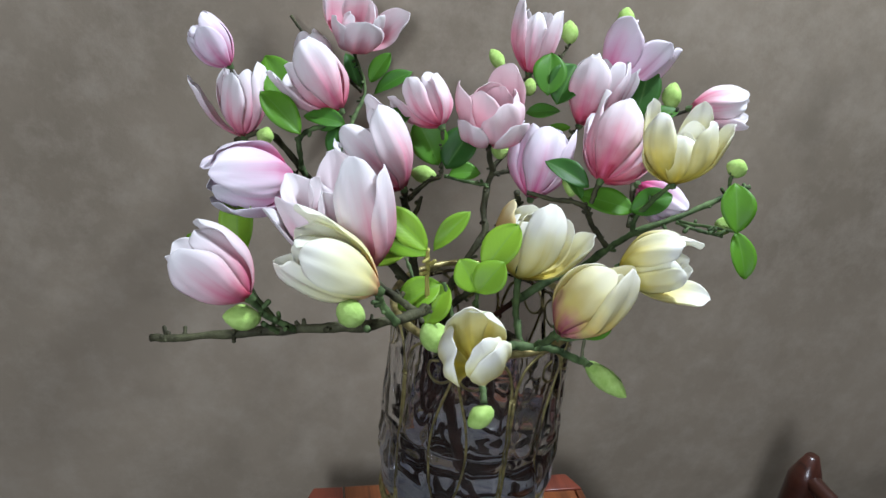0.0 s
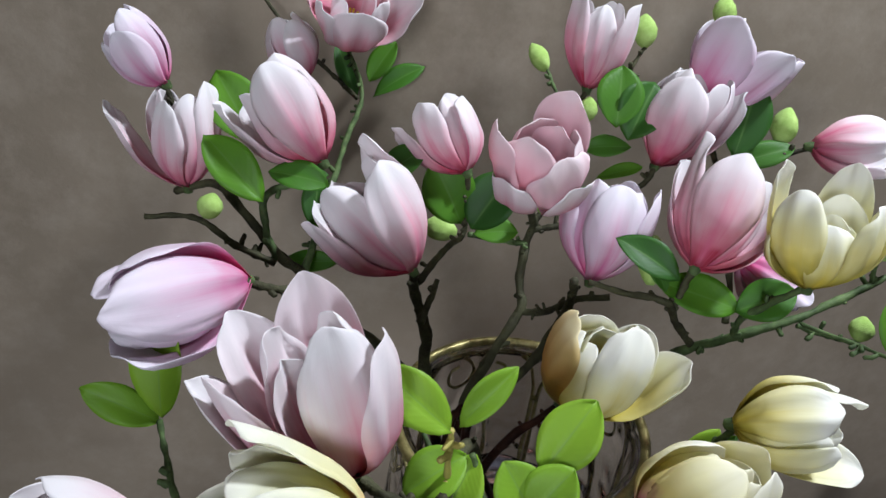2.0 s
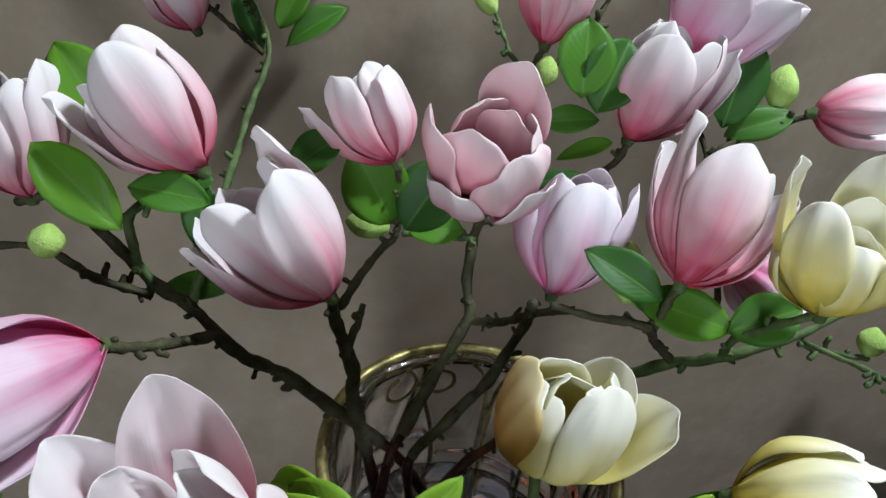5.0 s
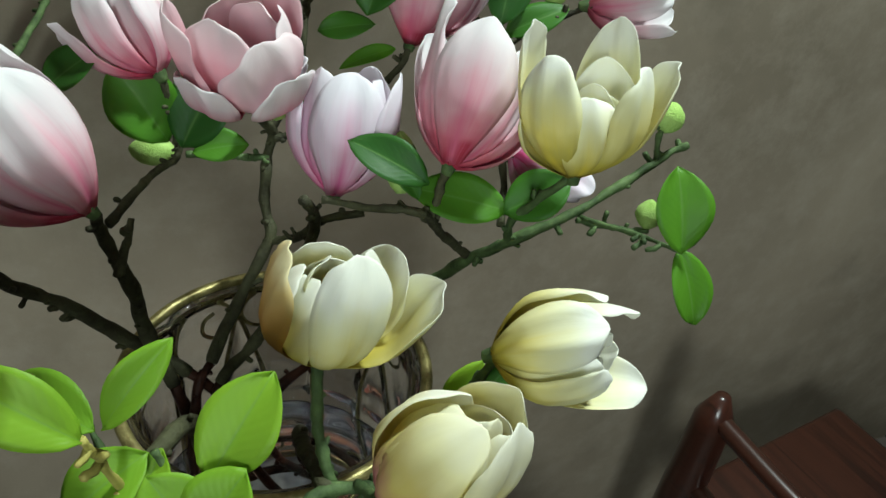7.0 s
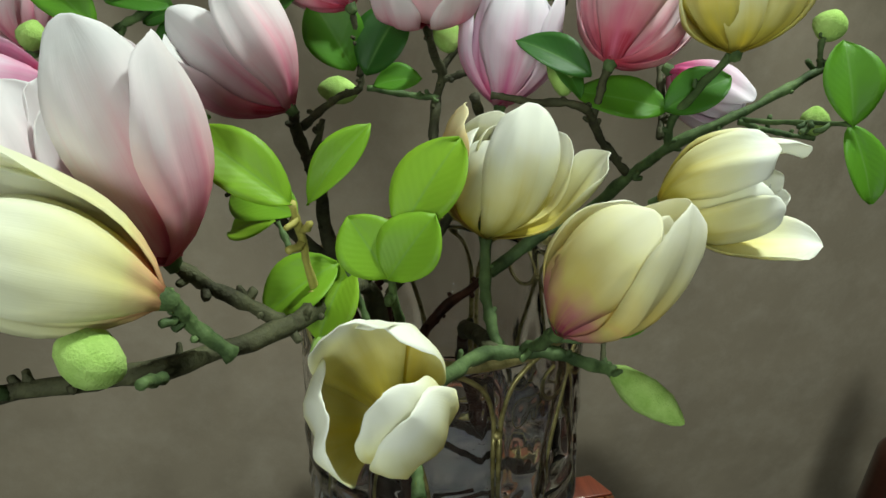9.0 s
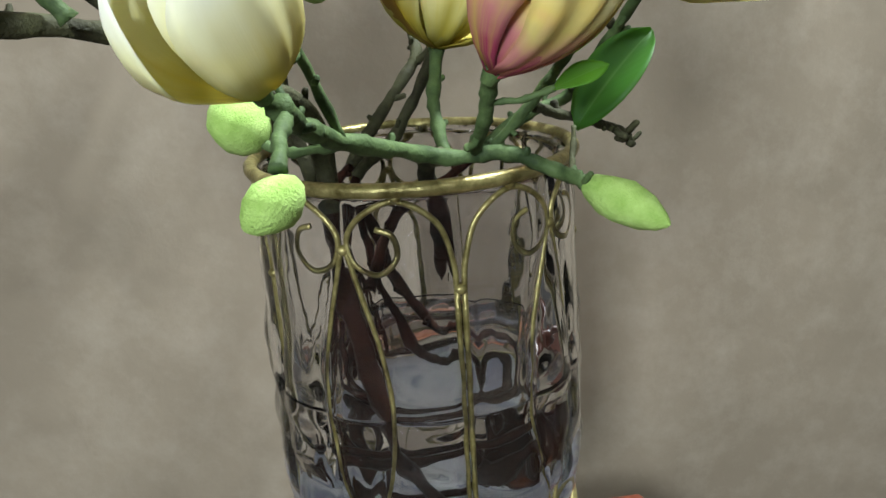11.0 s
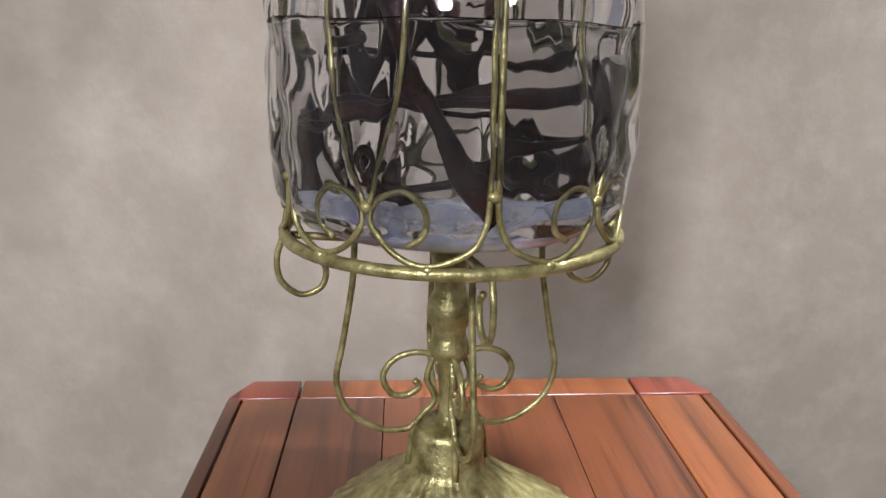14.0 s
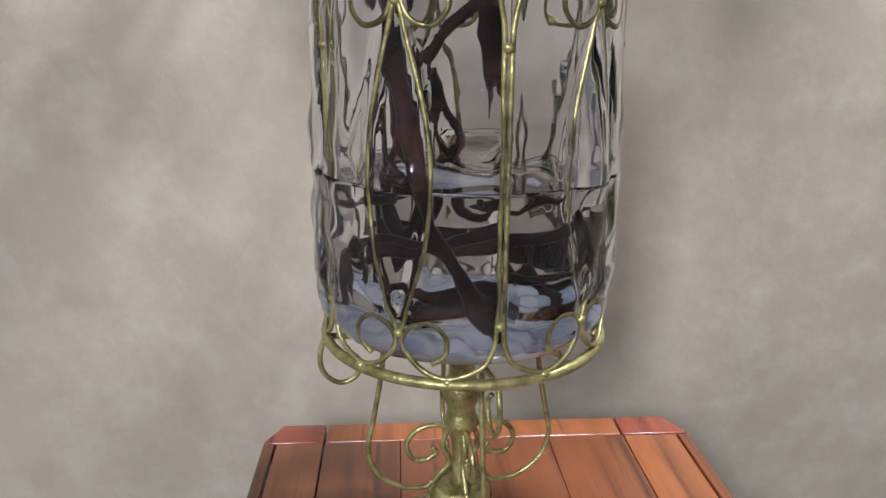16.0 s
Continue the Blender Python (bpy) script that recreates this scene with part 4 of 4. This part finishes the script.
stick(b, [(0.242, -0.050, 0.712), (0.243, -0.046, 0.726), (0.249, -0.042, 0.733)], 0.0020, 0.0018, 35, TWIG_GREEN, "twig", 1)
stick(b, [(0.092, -0.024, 0.686), (0.097, -0.022, 0.706), (0.102, -0.022, 0.724)], 0.0026, 0.0028, 36, None, "twig", 2)
stick(b, [(0.147, -0.022, 0.668), (0.169, 0.018, 0.698), (0.188, 0.078, 0.740), (0.194, 0.135, 0.781), (0.207, 0.150, 0.825), (0.212, 0.160, 0.849)], 0.0026, 0.0018, 37, None, "twig", 8)
stick(b, [(0.188, 0.078, 0.740), (0.222, 0.076, 0.754), (0.259, 0.065, 0.773)], 0.0022, 0.0022, 38, None, "twig", 5)
stick(b, [(0.208, 0.083, 0.747), (0.232, 0.082, 0.756), (0.244, 0.084, 0.769)], 0.0016, 0.0016, 39, TWIG_GREEN, "twig", 2)
flower(b, (0.102, -0.022, 0.722), (0.156, 0.016, 0.785), 0.068, 0.42, PINK, 100, [(WEST, 0.16, 1.1), (EAST - UP, 0.30, 0.85)], "rose pink bloom", 33)
flower(b, (0.194, 0.135, 0.781), (0.230, 0.120, 0.856), 0.080, 0.62, LILAC, 15, (), "wide open lilac pink bloom with yellow stamens", 34, True)
flower(b, (0.168, 0.006, 0.704), (0.210, -0.028, 0.678), 0.050, 0.3, LILAC, 0, (), "hanging lilac bloom", 35)
flower(b, (0.258, 0.065, 0.773), (0.325, 0.039, 0.780), 0.052, 0.2, PINK, 0, (), "closed deep pink bloom", 36)
flower(b, (0.148, -0.077, 0.738), (0.152, -0.060, 0.806), 0.072, 0.34, CREAM, 20, [(EAST + FAR, 0.22, 1.25), (WEST + FAR, 0.10, 1.2), (EAST, 0.35, 1.05)], "cream bloom, half open", 37, False, (2, 3, 4))
for p, q, w in (((0.085, -0.030, 0.720), (0.052, 0.004, 0.735), 0.55), ((0.085, -0.020, 0.702), (0.078, 0.004, 0.725), 0.5), ((0.135, -0.042, 0.696), (0.089, -0.009, 0.702), 0.6), ((0.131, -0.043, 0.696), (0.167, -0.053, 0.715), 0.8),
                ((0.196, -0.127, 0.705), (0.202, -0.102, 0.744), 0.75), ((0.200, -0.122, 0.704), (0.203, -0.145, 0.667), 0.65), ((0.198, 0.081, 0.759), (0.222, 0.108, 0.811), 0.65), ((0.203, 0.082, 0.752), (0.245, 0.071, 0.770), 0.55)):
    leaf(b, p, q, w)
stick(b, [(0.183, -0.054, 0.686), (0.194, -0.089, 0.695), (0.198, -0.124, 0.704)], 0.0018, 0.0014, 40, TWIG_GREEN, "twig", 1)
bud(b, (0.247, -0.043, 0.730), (0.259, -0.037, 0.744), 0.55)
bud(b, (0.079, -0.008, 0.700), (0.086, 0.010, 0.728), 0.3)
bud(b, (0.212, 0.161, 0.845), (0.214, 0.168, 0.867), 0.42)
bud(b, (0.244, 0.084, 0.767), (0.249, 0.093, 0.794), 0.38)
bud(b, (0.230, -0.069, 0.675), (0.234, -0.063, 0.691), 0.5)

# the low spray over the near rim to the west
b = spray("artificial magnolia branch with large pink and lemon blooms, lying low")
stick(b, [(-0.332, -0.144, 0.656), (-0.299, -0.151, 0.658), (-0.256, -0.161, 0.664), (-0.209, -0.169, 0.667), (-0.173, -0.168, 0.665), (-0.123, -0.140, 0.655), (-0.095, -0.088, 0.631), (-0.062, -0.050, 0.604), (-0.058, -0.060, 0.520), (-0.040, -0.077, 0.425), (-0.024, -0.078, 0.391), (0.004, -0.074, 0.341)], 0.0028, 0.0070, 41, None, "stem", 14)
stick(b, [(-0.169, -0.172, 0.700), (-0.163, -0.168, 0.683), (-0.150, -0.168, 0.665)], 0.0030, 0.0034, 42, TWIG_GREEN, "twig", 5)
stick(b, [(-0.166, -0.130, 0.690), (-0.150, -0.137, 0.676), (-0.127, -0.140, 0.658)], 0.0030, 0.0034, 43, None, "twig", 5)
stick(b, [(-0.264, -0.185, 0.708), (-0.250, -0.176, 0.686), (-0.229, -0.167, 0.666)], 0.0024, 0.0026, 44, TWIG_GREEN, "twig", 5)
stick(b, [(-0.262, -0.054, 0.673), (-0.255, -0.105, 0.668), (-0.236, -0.165, 0.666)], 0.0018, 0.0022, 45, TWIG_GREEN, "twig", 2)
stick(b, [(-0.116, -0.127, 0.707), (-0.111, -0.119, 0.685), (-0.105, -0.109, 0.639)], 0.0016, 0.0022, 46, YELLOW_TWIG, "twig", 1)
flower(b, (-0.167, -0.130, 0.691), (-0.198, -0.107, 0.788), 0.080, 0.44, PINK, 100, [(WEST, 0.36, 0.85), (WEST + 0.7 * FAR, 0.25, 0.95)], "large pale pink bloom with loose outer petals", 43)
flower(b, (-0.170, -0.179, 0.702), (-0.242, -0.170, 0.741), 0.058, 0.18, LEMON, 25, [(UP + 0.6 * FAR, 0.12, 1.05)], "lemon bloom with an orange foot", 44)
flower(b, (-0.264, -0.185, 0.708), (-0.311, -0.174, 0.756), 0.058, 0.22, PINK, 0, (), "red footed pink bloom", 45)
for p, q, w in (((-0.115, -0.129, 0.708), (-0.150, -0.106, 0.737), 0.55), ((-0.109, -0.122, 0.704), (-0.079, -0.116, 0.734), 0.42), ((-0.112, -0.112, 0.695), (-0.136, -0.072, 0.693), 0.6), ((-0.262, -0.052, 0.672), (-0.259, -0.026, 0.724), 0.55), ((-0.262, -0.052, 0.670), (-0.300, -0.040, 0.690), 0.5), ((-0.118, -0.065, 0.671), (-0.139, -0.041, 0.657), 0.6)):
    leaf(b, p, q, w, material=LIT_LEAF)
stick(b, [(-0.116, -0.069, 0.671), (-0.110, -0.087, 0.656), (-0.102, -0.104, 0.636)], 0.0016, 0.0018, 48, TWIG_GREEN)
bud(b, (-0.256, -0.180, 0.686), (-0.279, -0.184, 0.693), 0.38)
bud(b, (-0.186, -0.198, 0.687), (-0.201, -0.199, 0.703), 0.44)
stick(b, [(-0.181, -0.198, 0.681), (-0.176, -0.179, 0.668)], 0.0022, 0.0024, 49, TWIG_GREEN)
stick(b, [(-0.254, -0.179, 0.682), (-0.241, -0.165, 0.665)], 0.0020, 0.0024, 50, TWIG_GREEN)

# the spray that hangs over the front of the vase
b = spray("artificial magnolia branch with cream blooms and furry green buds")
stick(b, [(-0.086, -0.192, 0.633), (-0.072, -0.160, 0.617), (-0.048, -0.138, 0.606), (-0.012, -0.112, 0.592), (0.020, -0.124, 0.592), (0.042, -0.130, 0.582), (0.059, -0.132, 0.573)], 0.0044, 0.0036, 51, TWIG_GREEN, "stem", 9)
stick(b, [(-0.010, -0.112, 0.592), (-0.008, -0.075, 0.582), (0.000, -0.040, 0.555), (0.012, -0.010, 0.490), (0.030, 0.006, 0.430), (0.048, 0.000, 0.343)], 0.0046, 0.0058, 52, None, "stem", 5)
stick(b, [(-0.006, -0.108, 0.592), (-0.006, -0.088, 0.612), (0.004, -0.062, 0.638)], 0.0034, 0.0036, 53, TWIG_GREEN, "twig", 6)
stick(b, [(0.006, -0.116, 0.593), (0.004, -0.138, 0.612), (0.002, -0.156, 0.633)], 0.0032, 0.0036, 54, TWIG_GREEN, "twig", 2)
stick(b, [(0.012, -0.118, 0.592), (0.040, -0.124, 0.622), (0.060, -0.128, 0.652), (0.074, -0.131, 0.677)], 0.0026, 0.0028, 55, TWIG_GREEN, "twig", 4)
stick(b, [(-0.084, -0.168, 0.700), (-0.078, -0.158, 0.660), (-0.060, -0.148, 0.611)], 0.0018, 0.0024, 56, TWIG_GREEN, "twig", 1)
stick(b, [(-0.084, -0.190, 0.630), (-0.088, -0.208, 0.624), (-0.090, -0.220, 0.617)], 0.0030, 0.0026, 57, TWIG_GREEN)
stick(b, [(0.050, -0.130, 0.578), (0.054, -0.122, 0.588), (0.058, -0.115, 0.600)], 0.0018, 0.0012, 58, BARK)
stick(b, [(0.036, -0.118, 0.612), (0.070, -0.100, 0.600), (0.098, -0.085, 0.590), (0.108, -0.083, 0.580)], 0.0026, 0.0022, 59, None, "twig", 9)
flower(b, (0.004, -0.062, 0.639), (0.015, -0.064, 0.724), 0.084, 0.08, CREAM, 50, [(EAST, 0.42, 0.88), (EAST + 0.8 * FAR, 0.34, 0.8), (WEST, 0.03, 0.92, BROWN_CREAM)], "cream bloom with one brownish petal", 53, False, (2, 3, 4))
flower(b, (0.002, -0.159, 0.634), (0.050, -0.178, 0.716), 0.082, 0.06, CREAM_PINK, 0, (), "cream bloom with a pink foot, nearly closed", 54, False, (2, 3, 4))
flower(b, (0.072, -0.129, 0.678), (0.130, -0.170, 0.706), 0.068, 0.24, CREAM, 0, [(EAST - UP, 0.28, 1.05)], "cream bloom facing sideways", 55, False, (2, 3, 4))
flower(b, (-0.092, -0.200, 0.640), (-0.122, -0.243, 0.710), 0.066, 0.18, CREAM, 80, (), "cream bloom, half open, hanging over the vase", 56, False, (0, 2, 3))
for p, q, w in (((-0.078, -0.162, 0.704), (-0.049, -0.150, 0.735), 0.72), ((-0.086, -0.173, 0.690), (-0.097, -0.158, 0.711), 1.0), ((-0.087, -0.174, 0.690), (-0.067, -0.171, 0.713), 0.95), ((-0.088, -0.106, 0.662), (-0.108, -0.120, 0.632), 0.8), ((-0.094, -0.106, 0.664), (-0.130, -0.110, 0.645), 0.8),
                ((0.074, -0.120, 0.664), (0.053, -0.123, 0.637), 0.6)):
    leaf(b, p, q, w, material=LIT_LEAF)
for p, q, w in (((0.058, -0.115, 0.600), (0.098, -0.112, 0.642), 0.55), ((0.028, -0.158, 0.625), (0.050, -0.164, 0.634), 0.5)):
    leaf(b, p, q, w)
stick(b, [(-0.090, -0.106, 0.663), (-0.085, -0.116, 0.640), (-0.074, -0.134, 0.614), (-0.060, -0.146, 0.610)], 0.0018, 0.0020, 60, TWIG_GREEN)
stick(b, [(0.004, -0.146, 0.620), (0.018, -0.154, 0.621), (0.030, -0.158, 0.626)], 0.0016, 0.0014, 61, TWIG_GREEN)
bud(b, (0.056, -0.128, 0.575), (0.077, -0.167, 0.563), 0.22)
bud(b, (-0.084, -0.224, 0.614), (-0.101, -0.224, 0.601), 0.40)
bud(b, (-0.092, -0.130, 0.609), (-0.108, -0.118, 0.627), 0.48)
stick(b, [(-0.094, -0.129, 0.611), (-0.080, -0.136, 0.606), (-0.060, -0.146, 0.610)], 0.0022, 0.0024, 62, TWIG_GREEN)
_bm = bmesh.new()
tube(_bm, curve([(0.048, 0.000, 0.349), (0.062, -0.030, 0.375), (0.066, -0.052, 0.416)], 6), 0.0070, 12)
part("stem_foot", _bm, DARK_BARK, b, "short cut stem under water")
_bm = bmesh.new()
tube(_bm, [Vector((0.0660, -0.0522, 0.4163)), Vector((0.0661, -0.0528, 0.4185))], 0.0066, 12)
part("cut_end", _bm, CUT_WOOD, b, "pale cut end of a stem")
